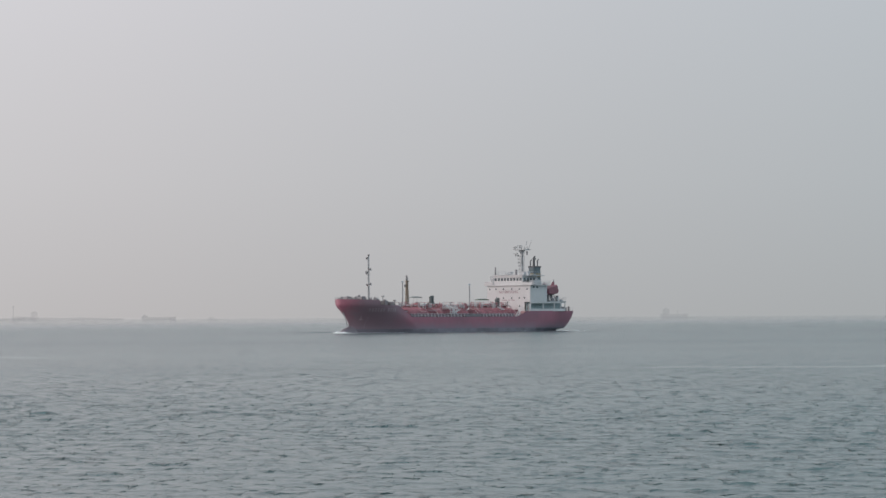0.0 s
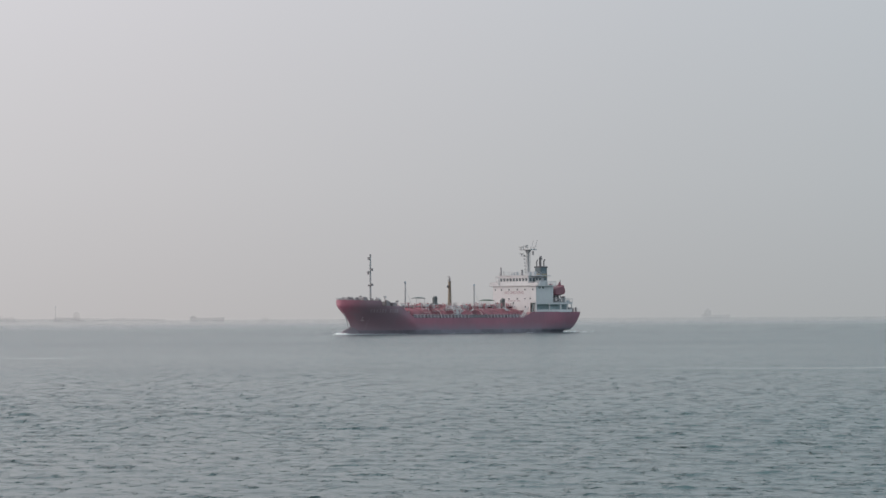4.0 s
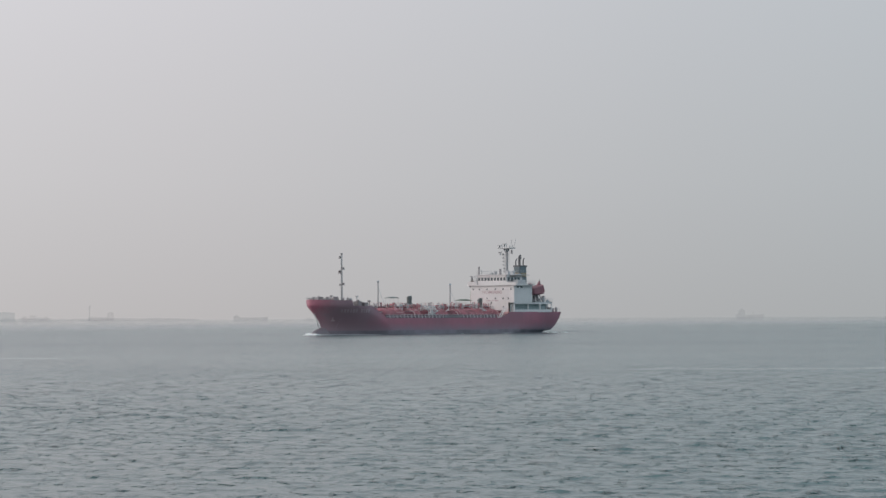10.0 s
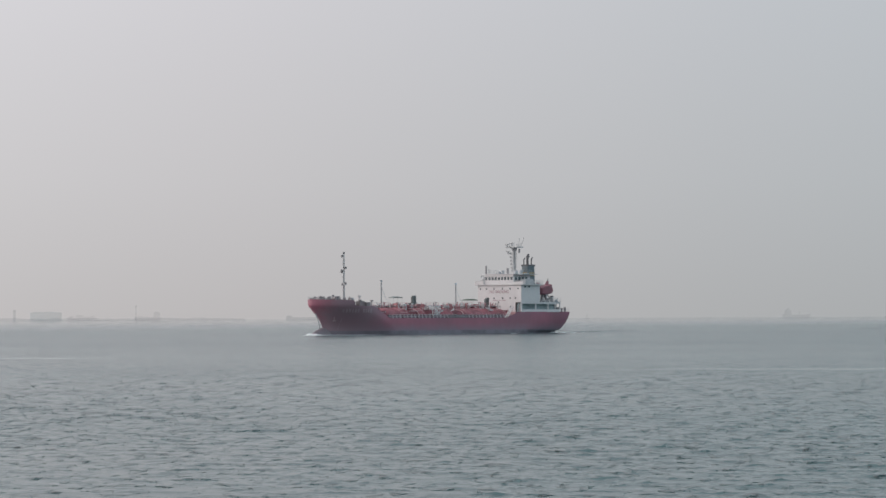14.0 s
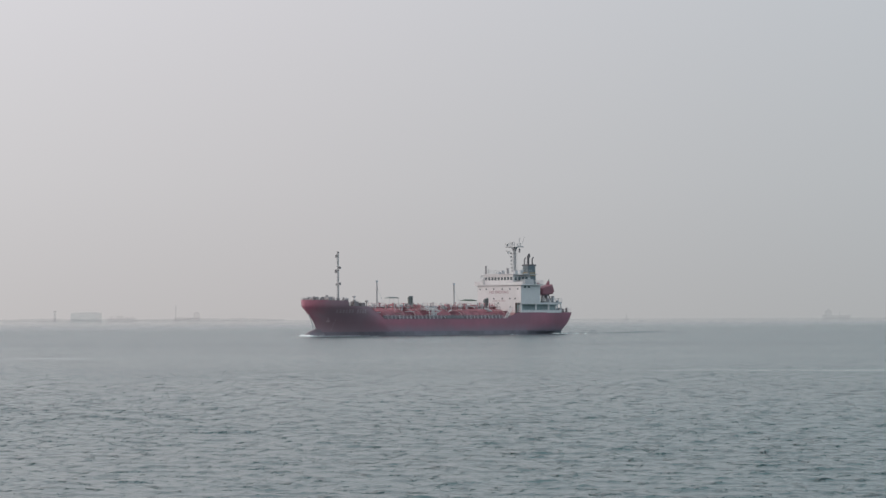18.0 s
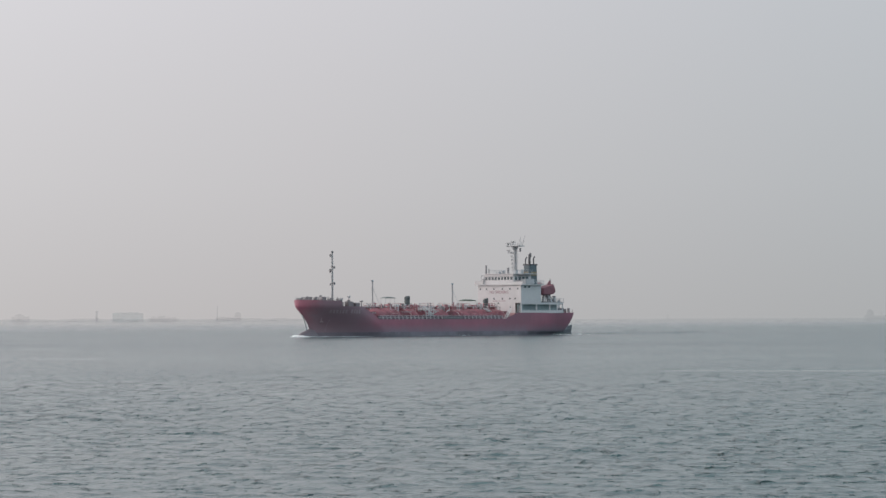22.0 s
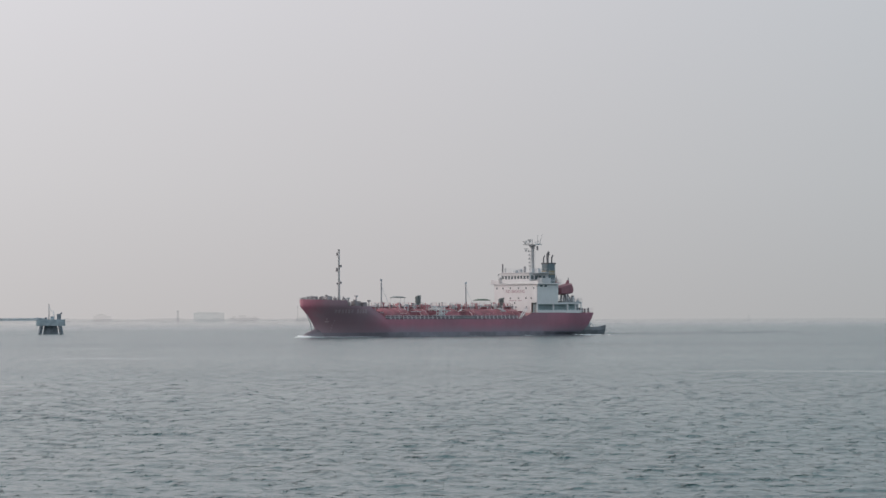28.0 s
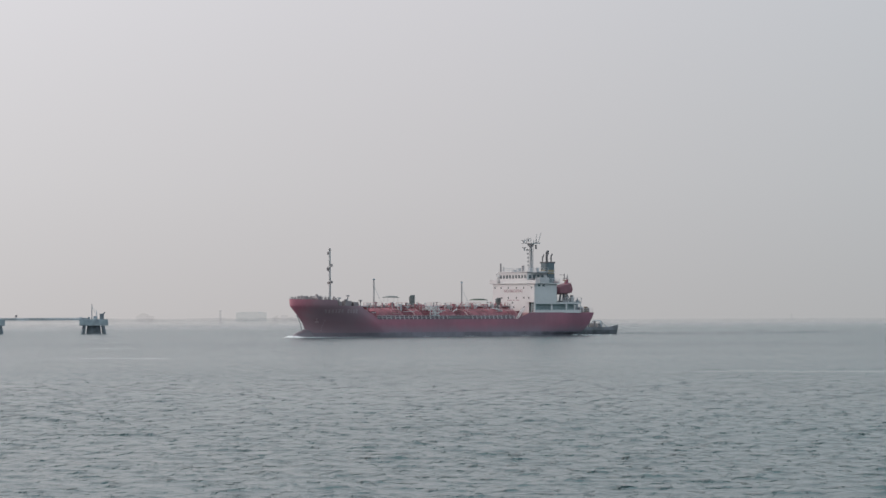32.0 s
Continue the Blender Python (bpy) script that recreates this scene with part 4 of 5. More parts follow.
def deck_pipes():
    rack = part("pipe_rack", box(B(), 2.5, 52.0, -0.9, 0.9, 7.32, 7.42), PIPE_RED, tanker, "faded red pipe rack and walkway along the tank tops")
    for v, r, mt in ((-1.5, 0.2, PIPE_RED), (1.3, 0.22, PIPE_RED), (1.9, 0.14, GREY_W), (-2.1, 0.14, GREY_W)):
        rodp("cargo_pipe", (3.0, v, 7.55), (53.5, v, 7.55), r, mt, rack)
    for u in np.arange(4, 53, 3.5):
        boxp("pipe_support", (u - 0.1, u + 0.1, -2.4, 2.2, 6.7, 7.4), PIPE_RED, rack, bevel=0.02)
    for u0, u1, mt in ((3.0, 9.0, PIPE_PALE), (12.5, 17.5, PIPE_RED), (20.0, 24.5, PIPE_PALE), (26.0, 31.0, PIPE_PALE), (37.0, 41.0, PIPE_RED), (45.5, 51.5, PIPE_PALE)):
        rail([(u0, 0.85, 7.42), (u1, 0.85, 7.42)], 1.05, rack, 1.9, mt, 0.05, 2)
    for u, v, l, w, h, mt in ((43.2, 1.6, 1.3, 1.2, 8.3, PIPE_RED), (41.0, 2.4, 0.8, 0.8, 8.1, GREY_W), (46.4, 2.2, 0.8, 0.9, 8.0, DARK), (33.4, 2.0, 1.0, 1.0, 8.0, PIPE_RED), (22.8, 1.8, 1.2, 1.2, 8.2, PIPE_RED), (16.2, 2.2, 1.0, 1.0, 8.0, PIPE_RED), (12.0, 1.8, 1.3, 1.2, 8.1, PIPE_RED), (10.0, 2.4, 0.7, 0.7, 8.3, WHITE), (8.0, 2.0, 0.8, 0.9, 7.8, DARK), (50.2, 1.6, 0.6, 0.7, 8.2, GREY_W), (37.8, 2.2, 0.6, 0.6, 8.3, GREY_W), (25.0, 2.6, 0.7, 0.7, 7.9, GREY_W)):
        boxp("valve_house", (u - l / 2, u + l / 2, v - w / 2, v + w / 2, 6.3, h), mt, tanker, bevel=0.08)
    # pipe loops and cross pipes over the tanks
    for i, u in enumerate((50.6, 45.2, 39.0, 31.8, 24.2, 21.0, 16.8, 13.4, 7.2, 4.4)):
        v = 3.4 + 0.6 * (i % 3)
        bm = rod(B(), (u, 1.3, 7.6), (u, v, 7.75), 0.055)
        rod(bm, (u, v, 7.75), (u, v + 0.9, 6.6), 0.05)
        part("cross_pipe", bm, (PIPE_RED, GREY_W)[i % 2], rack)
    # added dark boxes that stand for the shadow between the rail stays
    for i in range(8):
        boxp("rail_shade_box", (7.2 + 5.7 * i, 12.6 + 5.7 * i, 7.0, 7.5, 4.31, 5.2), SHADOW_GREY, rack, bevel=0.1)
    for u in (44.0, 33.0, 22.8, 10.4):
        bm = rod(B(), (u, 0.0, 6.6), (u, 0.0, 7.75), 0.9, seg=20)
        rod(bm, (u, 0.0, 7.75), (u, 0.0, 7.9), 1.05, seg=20)
        part("tank_dome", bm, PIPE_RED, tanker, "faded red tank dome with flange")
    rng = random.Random(3)
    for i in range(26):
        u = 4 + 47.5 * i / 25 + rng.uniform(-0.5, 0.5)
        v = rng.choice((-2.6, 2.4, 2.8, 3.2))
        h = rng.uniform(7.7, 8.6)
        bm = rod(B(), (u, v, 5.8), (u, v, h), 0.1)
        rod(bm, (u, v, h), (u, v, h + 0.12), 0.26)
        part("valve", bm, rng.choice((PIPE_RED, GREY_W, DARK)), tanker)
    # small lines, gauges and stanchions over the tanks
    for i in range(70):
        u = rng.uniform(3.5, 52.0)
        v = rng.uniform(1.2, 4.6)
        h = rng.uniform(7.4, 8.7) - 0.12 * max(0.0, v - 2.6)
        w = rng.uniform(0.06, 0.13)
        bm = box(B(), u - w, u + w, v - w, v + w, 5.6, h)
        if i % 3 == 0:
            box(bm, u - 0.3, u + 0.3, v - 0.2, v + 0.2, h - 0.3, h)
        part("deck_gauge", bm, (PIPE_RED, GREY_W, DARK, PIPE_RED, WHITE)[i % 5], rack)
    for i in range(10):
        u = 4.0 + 4.9 * i
        z = 6.0 + 0.25 * (i % 3)
        rodp("side_line", (u, 5.3, z), (u + rng.uniform(2.5, 4.5), 5.3, z), 0.07, (PIPE_RED, GREY_W)[i % 2], rack, seg=6)
    # cargo manifold across the deck between the tanks
    man = part("manifold_frame", box(B(), 32.3, 34.8, 1.0, 7.2, 5.3, 5.45), GREY_W, tanker, "white cargo manifold with pipes and valves")
    for i, u in enumerate((32.3, 33.2, 34.1, 35.0)):
        z = 6.75 + 0.3 * (i % 2)
        rodp("manifold_pipe", (u, 2.0, z), (u, 7.2, z), 0.11, WHITE, man)
        rodp("flange", (u, 7.15, z), (u, 7.3, z), 0.27, WHITE, man)
        for v in (4.2, 7.0):
            rodp("manifold_post", (u, v, 4.3), (u, v, 7.5 - 0.1 * (i % 3)), 0.1, WHITE, man)
            rodp("hand_wheel", (u, v, 7.45), (u, v, 7.53), 0.26, (PIPE_RED, WHITE)[i % 2], man)
    for v, z in ((5.4, 7.35), (7.1, 7.4), (7.2, 5.9)):
        rodp("manifold_pipe", (32.0, v, z), (35.3, v, z), 0.1, WHITE, man)
    boxp("drip_tray", (32.0, 35.0, 6.9, 7.4, 5.0, 5.3), GREY_W, man)
    boxp("reducer_rack", (33.0, 33.7, 6.8, 7.2, 5.3, 6.3), WHITE, man, bevel=0.1)
    for u, z in ((31.6, 6.2), (32.8, 5.8), (34.0, 6.3), (35.4, 6.6), (36.2, 7.0)):
        boxp("valve_body", (u - 0.28, u + 0.28, 6.9, 7.35, z - 0.2, z + 0.22), WHITE, man, bevel=0.08)
    for u0, u1, v, z0, z1 in ((12.2, 10.0, 5.6, 7.1, 6.3), (11.4, 9.2, 5.6, 7.1, 6.3), (26.4, 25.2, 5.8, 6.2, 6.8)):
        rodp("vapour_pipe", (u0, v, z0), (u1, v, z1), 0.14, WHITE, rack)
    # ladder up to the poop
    bm = B()
    for v in (7.2, 8.0):
        rod(bm, (6.0, v, 4.4), (3.6, v, 7.3), 0.14)
    for k in np.linspace(0, 1, 9):
        rod(bm, (6.0 - 2.4 * k, 7.2, 4.4 + 2.9 * k), (6.0 - 2.4 * k, 8.0, 4.4 + 2.9 * k), 0.06)
    part("ladder", bm, WHITE, tanker, "white inclined ladder")


deck_pipes()


def aft_gear():
    prof = ((-15.1, 12.5), (-16.4, 13.0), (-18.4, 13.3), (-20.1, 13.7), (-20.6, 12.6), (-20.9, 11.7), (-20.3, 10.95), (-17.6, 10.6), (-15.2, 10.75))
    bm = B()
    rows = []
    for v, g in ((-1.75, 0.78), (-1.45, 0.92), (-0.7, 1.0), (0.7, 1.0), (1.45, 0.92), (1.75, 0.78)):
        rows.append([(-17.9 + (x + 17.9) * g, v, 12.4 + (z - 12.4) * g) for x, z in prof])
    vr = grid_mesh(bm, rows, close=True)
    bm.faces.new(vr[0][::-1])
    bm.faces.new(vr[-1])
    bmesh.ops.recalc_face_normals(bm, faces=bm.faces)
    boat = smooth(part("lifeboat", bm, BOAT_RED, tanker, "dark red enclosed lifeboat on its cradle"), 35)
    boat.location = (6.3, 5.7, 0)
    rodp("conning_tower", (-19.5, 0, 13.2), (-20.0, 0, 14.5), 0.6, BOAT_RED, boat, r1=0.3, seg=8)
    rodp("aerial", (-20.0, 0, 14.2), (-20.1, 0, 15.2), 0.22, DARK, boat, r1=0.08)
    bm = B()
    for v in (-1.0, 1.0):
        rod(bm, (-18.2, v, 8.7), (-18.2, v * 0.6, 11.2), 0.26)
        rod(bm, (-16.2, v, 8.7), (-17.0, v * 0.6, 11.0), 0.14)
        rod(bm, (-20.4, v, 8.7), (-19.0, v * 0.6, 11.0), 0.14)
    box(bm, -19.2, -17.2, -1.2, 1.2, 8.7, 8.95)
    part("launching_frame", bm, DARK, boat)
    bm = rod(B(), (-9.9, 5.2, 8.7), (-9.9, 5.2, 14.2), 0.2, 0.15)
    rod(bm, (-9.9, 5.2, 14.1), (-11.0, 5.6, 13.5), 0.12)
    box(bm, -10.25, -9.55, 4.9, 5.5, 13.2, 14.0, 0.05)
    part("boat_davit", bm, PIPE_PALE, tanker, "pale boat davit beside the lifeboat")
    for u, v, h in ((-18.2, 1.8, 9.6), (-18.6, 4.6, 9.0), (-17.4, 5.6, 9.4), (-19.2, 3.4, 8.6)):
        bm = rod(B(), (u, v, 5.9), (u, v, h), 0.12)
        box(bm, u - 0.35, u + 0.35, v - 0.3, v + 0.3, h - 0.7, h - 0.2, 0.05)
        part("stern_fitting", bm, STEEL, tanker)
    for u, v, h, r, mt in ((-15.2, 5.8, 10.3, 0.4, DARK), (-14.2, 6.8, 9.9, 0.35, GREY_W), (-16.0, 3.2, 10.6, 0.25, GREY_W), (-12.6, 6.6, 9.6, 0.3, DARK), (-14.0, 3.8, 11.0, 0.2, GREY_W)):
        bm = rod(B(), (u, v, 8.7), (u, v, h), r)
        rod(bm, (u, v, h - 0.1), (u, v, h + 0.15), r * 1.5, r)
        part("deck_vent", bm, mt, tanker)
    boxp("stern_locker", (-21.0, -19.6, 2.0, 4.2, 5.9, 7.2), DARK, tanker, bevel=0.05)
    for v in (-4.5, 4.4):
        bm = rod(B(), (-22.6, v, 5.9), (-22.6, v, 7.2), 0.3)
        rod(bm, (-21.3, v, 5.9), (-21.3, v, 7.0), 0.26)
        part("mooring_bitts", bm, DARK, tanker)
    bm = rod(B(), (-20.0, -1.2, 6.7), (-20.0, 1.2, 6.7), 0.6, seg=16)
    box(bm, -20.7, -19.3, -1.5, -1.2, 5.9, 7.3)
    box(bm, -20.7, -19.3, 1.2, 1.5, 5.9, 7.3)
    part("mooring_winch", bm, DARK, tanker)
    boxp("radar_room", (-8.1, -7.35, -2.2, 4.6, 13.6, 15.4), GREY_W, tanker, bevel=0.05)
    bm = B()
    window(bm, -7.75, 4.6, 15.0, 0.5, 0.6, "p")
    part("window", bm, WINDOW, tanker)
    for u, v, l, h in ((-7.7, 2.0, 0.9, 17.0), (-7.0, 3.6, 0.9, 17.5)):
        boxp("roof_locker", (u - l / 2, u + l / 2, v - 0.6, v + 0.6, 15.3, h - 0.8), GREY_W, tanker, bevel=0.05)
    # bridge wing awning and lockers on the port side of the wheelhouse
    boxp("bridge_locker", (-5.6, -2.2, 5.6, 7.4, 13.6, 15.0), GREY_W, tanker, bevel=0.05)
    boxp("wing_roof", (-7.6, -1.4, 4.9, 7.2, 16.25, 16.42), GREY_W, tanker, bevel=0.03)
    bm = B()
    hoop = [Vector((-1.2, -7.3 + 0.75 * math.cos(t), 15.75 + 0.6 * math.sin(t))) for t in np.linspace(0, 2 * math.pi, 15)]
    for a, b in zip(hoop, hoop[1:]):
        rod(bm, a, b, 0.16, seg=6)
    rod(bm, (-1.2, -7.3, 13.6), (-1.2, -7.3, 15.2), 0.12)
    part("hoop_aerial", bm, WHITE, tanker, "white hoop aerial on the bridge wing")
    rodp("wing_arm", (-0.8, -8.4, 13.6), (-1.6, -7.2, 16.0), 0.12, WHITE, tanker)
    for u, v, h in ((-2.6, 3.4, 17.4), (-4.6, -3.2, 17.5), (-5.6, 2.6, 17.6), (-2.2, -2.4, 17.1)):
        boxp("roof_box", (u - 0.5, u + 0.5, v - 0.5, v + 0.5, 16.45, h), GREY_W, tanker, bevel=0.06)


aft_gear()


# ---- broken water at the bow and along the side, going with the ship ----
def make_bow_wave():
    rng = random.Random(8)
    bm = B()
    a0, f0 = lerp_table(0.0, U_AFT), lerp_table(0.0, U_FWD)
    for side in (1, -1):
        rows = []
        n = 120
        for i in range(n):
            k = i / (n - 1)
            u = 75.4 - 21 * k
            b = half_breadth((u - a0) / (f0 - a0), 0.0) if u < f0 else 0.0
            if u > 67:
                b = max(b, 1.35 * max(0, (74.0 - u) / 7.0) ** 0.5)
            h = (0.40 * math.exp(-((k - 0.08) / 0.09) ** 2) + 0.10 * (1 - k)) * (0.6 + 0.7 * rng.random()) * min(1, i / 5) * (1 if i < n - 1 else 0)
            w = 0.9 + 1.2 * math.exp(-((k - 0.15) / 0.2) ** 2) * (0.7 + 0.5 * rng.random())
            w *= 1 - 0.75 * k
            rows.append([(u, side * (b - 0.3), -0.2), (u, side * (b + 0.1), 0.04 + h), (u, side * (b + 0.4 * w), 0.03 + h * 0.7), (u - 0.3, side * (b + w), 0.02), (u - 0.3, side * (b + w + 0.1), -0.25)])
        grid_mesh(bm, rows)
    # a lumpy streak of spent foam along the port side
    for u in (36.5, 22.0, 3.0, -17.5):
        for j in range(5):
            uu = u + rng.uniform(-2.2, 2.2)
            b = half_breadth((uu - a0) / (f0 - a0), 0.0)
            ball(bm, (uu, b + rng.uniform(0.05, 0.5), 0.0), rng.uniform(0.08, 0.18), 3.0, 1, 0.5, seg=8)
    for j in range(22):
        uu = -19 - 16 * rng.random() ** 1.5
        ball(bm, (uu, rng.uniform(-6, 6), -0.05), rng.uniform(0.15, 0.4), 2.5, 1.3, 0.5, seg=8)
    ob = part("bow_wave", bm, FOAM)
    smooth(ob, 80)
    ob.scale = SHIP_SIZE
    return tagged(ob, "white broken water along the moving hull", "foam", kind="stuff")


bow_wave = make_bow_wave()


def wake_ridges():
    """Low dark ripples that the passing boats have left on the sea."""
    rng = random.Random(21)
    bm = B()
    for x, y, l in ((-3.1, 770.4, 16), (-13.6, 762.7, 22), (-25.0, 757.0, 26), (-35.0, 768.0, 30), (6.0, 776.0, 18), (102.4, 901.4, 14), (130.2, 957.7, 16), (15.2, 817.8, 22), (-4.0, 879.0, 12)):
        rows = []
        n = 26
        for i in range(n):
            k = i / (n - 1)
            px = x + (k - 0.5) * l
            py = y + 3.0 * math.sin(k * 3 + x) + (k - 0.5) * 2
            h = 0.2 * math.sin(math.pi * k) * (0.45 + 0.75 * rng.random())
            rows.append([(px, py - 1.3, -0.1), (px, py - 0.5, h * 0.5), (px, py, h), (px, py + 1.4, -0.1)])
        grid_mesh(bm, rows)
    ob = smooth(part("wake_ripples", bm, SEA), 80)
    tagged(ob, "long dark ripples of a spent wake on the sea", "wake", kind="stuff")


wake_ridges()


# ---- the tug that follows on the tanker's far side ----
tug = thing("tug_boat", "dark tug boat with ochre mast following the tanker", "boat")


def build_tug():
    bm = B()
    rows = []
    for k in np.linspace(0, 1, 40):
        u = -10.9 + 25.5 * k
        b = 4.6 * (0.86 + 0.14 * math.sin(min(k / 0.25, 1) * math.pi / 2))
        if k > 0.6:
            b *= max(0.02, 1 - ((k - 0.6) / 0.4) ** 2.3)
        top = 2.0 + 0.55 * max(0, 0.14 - k) / 0.14 + 2.2 * max(0, (k - 0.45) / 0.55) ** 1.5
        rake = 0.5 * (k < 0.05)
        rows.append([(u, b * 0.55, -0.8), (u, b * 0.9, 0.0), (u - rake * 0.3, b, 1.2), (u - rake * 0.6, b, top), (u - rake * 0.6, b - 0.2, top), (u, b - 0.2, 1.4), (u, -b + 0.2, 1.4), (u - rake * 0.6, -b + 0.2, top), (u - rake * 0.6, -b, top), (u - rake * 0.3, -b, 1.2), (u, -b * 0.9, 0), (u, -b * 0.55, -0.8)])
    vr = grid_mesh(bm, rows)
    bm.faces.new(vr[0][::-1])
    bm.faces.new(vr[-1])
    hull = part("hull", bm, TUG_HULL, tug, "black tug hull with low after deck")
    boxp("deckhouse", (0.4, 8.0, -3.0, 3.0, 1.4, 4.6), WHITE, tug)
    for u, v in ((-4.3, 1.8), (-4.3, -1.8), (-3.2, 0.6)):
        rodp("tow_post", (u, v, 1.4), (u, v, 3.6), 0.3, DARK, tug)
    wh = boxp("wheelhouse", (0.5, 6.0, -2.4, 2.4, 4.6, 7.6), WHITE, tug)
    for i in range(4):
        b2 = B()
        window(b2, 1.3 + 1.25 * i, 2.4, 6.6, 0.9, 0.9, "p")
        part("window", b2, WINDOW, wh)
    mast = smooth(part("mast", rod(B(), (4.8, 0, 7.5), (4.8, 0, 15.0), 0.62, 0.4, 12), TUG_MAST, tug, "ochre painted mast"))
    boxp("crosstree", (4.4, 5.2, -0.95, 0.95, 14.75, 15.0), TUG_MAST, mast)
    for v, h in ((-0.6, 16.7), (0.6, 16.3)):
        rodp("aerial", (4.8, v, 14.9), (4.8, v, h), 0.15, DARK, mast, r1=0.11)
    rodp("yard", (4.8, -0.6, 16.3), (4.9, -2.3, 16.45), 0.09, DARK, mast)
    boxp("radar_scanner", (4.95, 5.2, -0.7, 0.7, 15.25, 15.5), DARK, mast)
    boxp("lamp", (5.2, 5.6, -0.3, 0.3, 13.3, 13.9), DARK, mast)
    boxp("lamp_shelf", (5.1, 5.65, -0.45, 0.45, 13.2, 13.3), TUG_MAST, mast)
    for v in (-2.0, 2.0):
        rodp("funnel", (-0.6, v, 4.5), (-0.8, v, 7.6), 0.55, TUG_MAST, tug)
    boxp("towing_winch", (-7.4, -5.6, -1.6, 1.6, 1.4, 3.0), DARK, tug)
    bm = B()
    rod(bm, (-6.6, -2.4, 1.4), (-6.6, -1.4, 3.7), 0.14)
    rod(bm, (-6.6, 2.4, 1.4), (-6.6, 1.4, 3.7), 0.14)
    rod(bm, (-6.6, -1.4, 3.7), (-6.6, 1.4, 3.7), 0.14)
    rod(bm, (-6.6, 1.4, 3.7), (-9.4, 1.4, 2.0), 0.1)
    part("tow_frame", bm, STEEL, tug)


build_tug()


# ---- jetty: mooring dolphins joined by a catwalk ----
def dolphin(x, y, name, label):
    d = thing(name, label, "mooring dolphin", "dolphins of the jetty", pose(x, y, 0, 0, 0, 15))
    boxp("pile_cap", (-4.45, 4.45, -4.2, 4.2, 2.55, 4.55), CONCRETE, d, "weathered concrete cap", 0.1)
    for v in (-3.2, 3.2):
        for u, lean in ((-2.9, -1.0), (2.9, 1.0)):
            rodp("pile", (u, v, 2.6), (u + lean, v, -3.0), 0.55, PILE, d, seg=14)
    bm = box(B(), -2.0, 2.0, -2.2, 2.2, -2.0, 2.56)
    for q in bm.verts:
        if q.co.z < 0:
            q.co.x *= 1.28
            q.co.y *= 1.2
    bmesh.ops.bevel(bm, geom=list(bm.edges), offset=0.15, segments=2, affect="EDGES")
    part("pile_cluster", bm, PILE, d, "dark cluster of fender piles")
    return d


JX, JY = -210.3, 816.6
d1 = dolphin(JX, JY, "mooring_dolphin", "concrete mooring dolphin on piles with hook gear and mast")
rodp("mast", (-0.55, 0, 4.5), (-0.55, 0, 9.3), 0.17, PILE, d1, r1=0.10)
rodp("mast", (1.1, 0.6, 4.5), (0.9, 0.6, 7.3), 0.09, STEEL, d1)
winch = boxp("winch_house", (1.9, 3.2, -1.2, 1.2, 4.55, 6.3), PILE, d1, "dark capstan housing")
rodp("hook_arm", (2.6, 0, 5.9), (3.5, 0, 6.7), 0.2, PILE, winch)
rodp("mast_stay", (-0.5, 0, 8.6), (1.4, 0.2, 5.0), 0.05, STEEL, d1)
for u, h, w in ((0.3, 5.5, 0.75), (-1.6, 5.2, 0.5), (-3.2, 4.95, 0.8)):
    hook = boxp("mooring_hook", (u - w / 2, u + w, -0.9, 0.9, 4.55, h), STEEL, d1)
    rodp("hook_pin", (u, -1.0, h - 0.2), (u, 1.0, h - 0.2), 0.28, PILE, hook)
bm = box(B(), -4.3, -1.0, -0.7, 0.7, 4.5, 4.6)
for q in bm.verts:
    if q.co.z > 4.55 and q.co.x < -4:
        q.co.z = 5.25
part("ramp", bm, STEEL, d1, "steel ramp down from the catwalk")
dolphin(JX - 33.3, JY, "mooring_dolphin", "concrete mooring dolphin carrying the catwalk")


def catwalk():
    c = thing("catwalk", "long blue-grey steel catwalk between mooring dolphins", "walkway")
    for i, (x0, x1) in enumerate(((JX - 31.0, JX - 2.3), (JX - 64, JX - 31.1))):
        girder = boxp("deck_girder", (x0, x1, JY - 0.7, JY + 0.7, 4.2, 4.78), STEEL, c)
        for s in (-0.68, 0.68):
            rodp("hand_rail", (x0, JY + s, 4.98), (x1, JY + s, 4.98), 0.05, STEEL, girder, seg=6)
            rodp("hand_rail", (x0, JY + s, 4.86), (x1, JY + s, 4.86), 0.04, STEEL, girder, seg=6)
            for x in np.arange(x0, x1, 1.6):
                rodp("rail_post", (x, JY + s, 4.7), (x, JY + s, 4.98), 0.04, STEEL, girder, seg=6)
    boxp("lamp", (JX - 25.3, JX - 24.7, JY - 0.3, JY + 0.3, 5.2, 5.9), DARK, c)


catwalk()


# ---- far shore and far ships in the haze ----
def far(az, dist):
    a = radians(az)
    return dist * math.sin(a), dist * math.cos(a)


def far_pose(az, dist):
    x, y = far(az, dist)
    return pose(x, y, 0, 0, 0, -az)


DL = 4300.0


def shore():
    bm = B()
    rows = []
    rng = random.Random(5)
    for az in np.linspace(-22, -6.85, 260):
        t = min(1.0, (-6.85 - az) / 0.8)
        h = (2.2 + 1.4 * noise.noise((az * 1.3, 0, 0)) + 1.2 * noise.noise((az * 6, 3, 0)) + rng.random() * 0.7) * (0.25 + 0.75 * t) + 1.2
        x, y = far(az, DL - 30)
        x2, y2 = far(az, DL + 60)
        rows.append([(x, y, -1), (x, y, h * 0.6), (x2, y2, h), (x2, y2, -1)])
    grid_mesh(bm, rows)
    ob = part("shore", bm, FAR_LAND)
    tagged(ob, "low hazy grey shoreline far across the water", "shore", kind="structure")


shore()


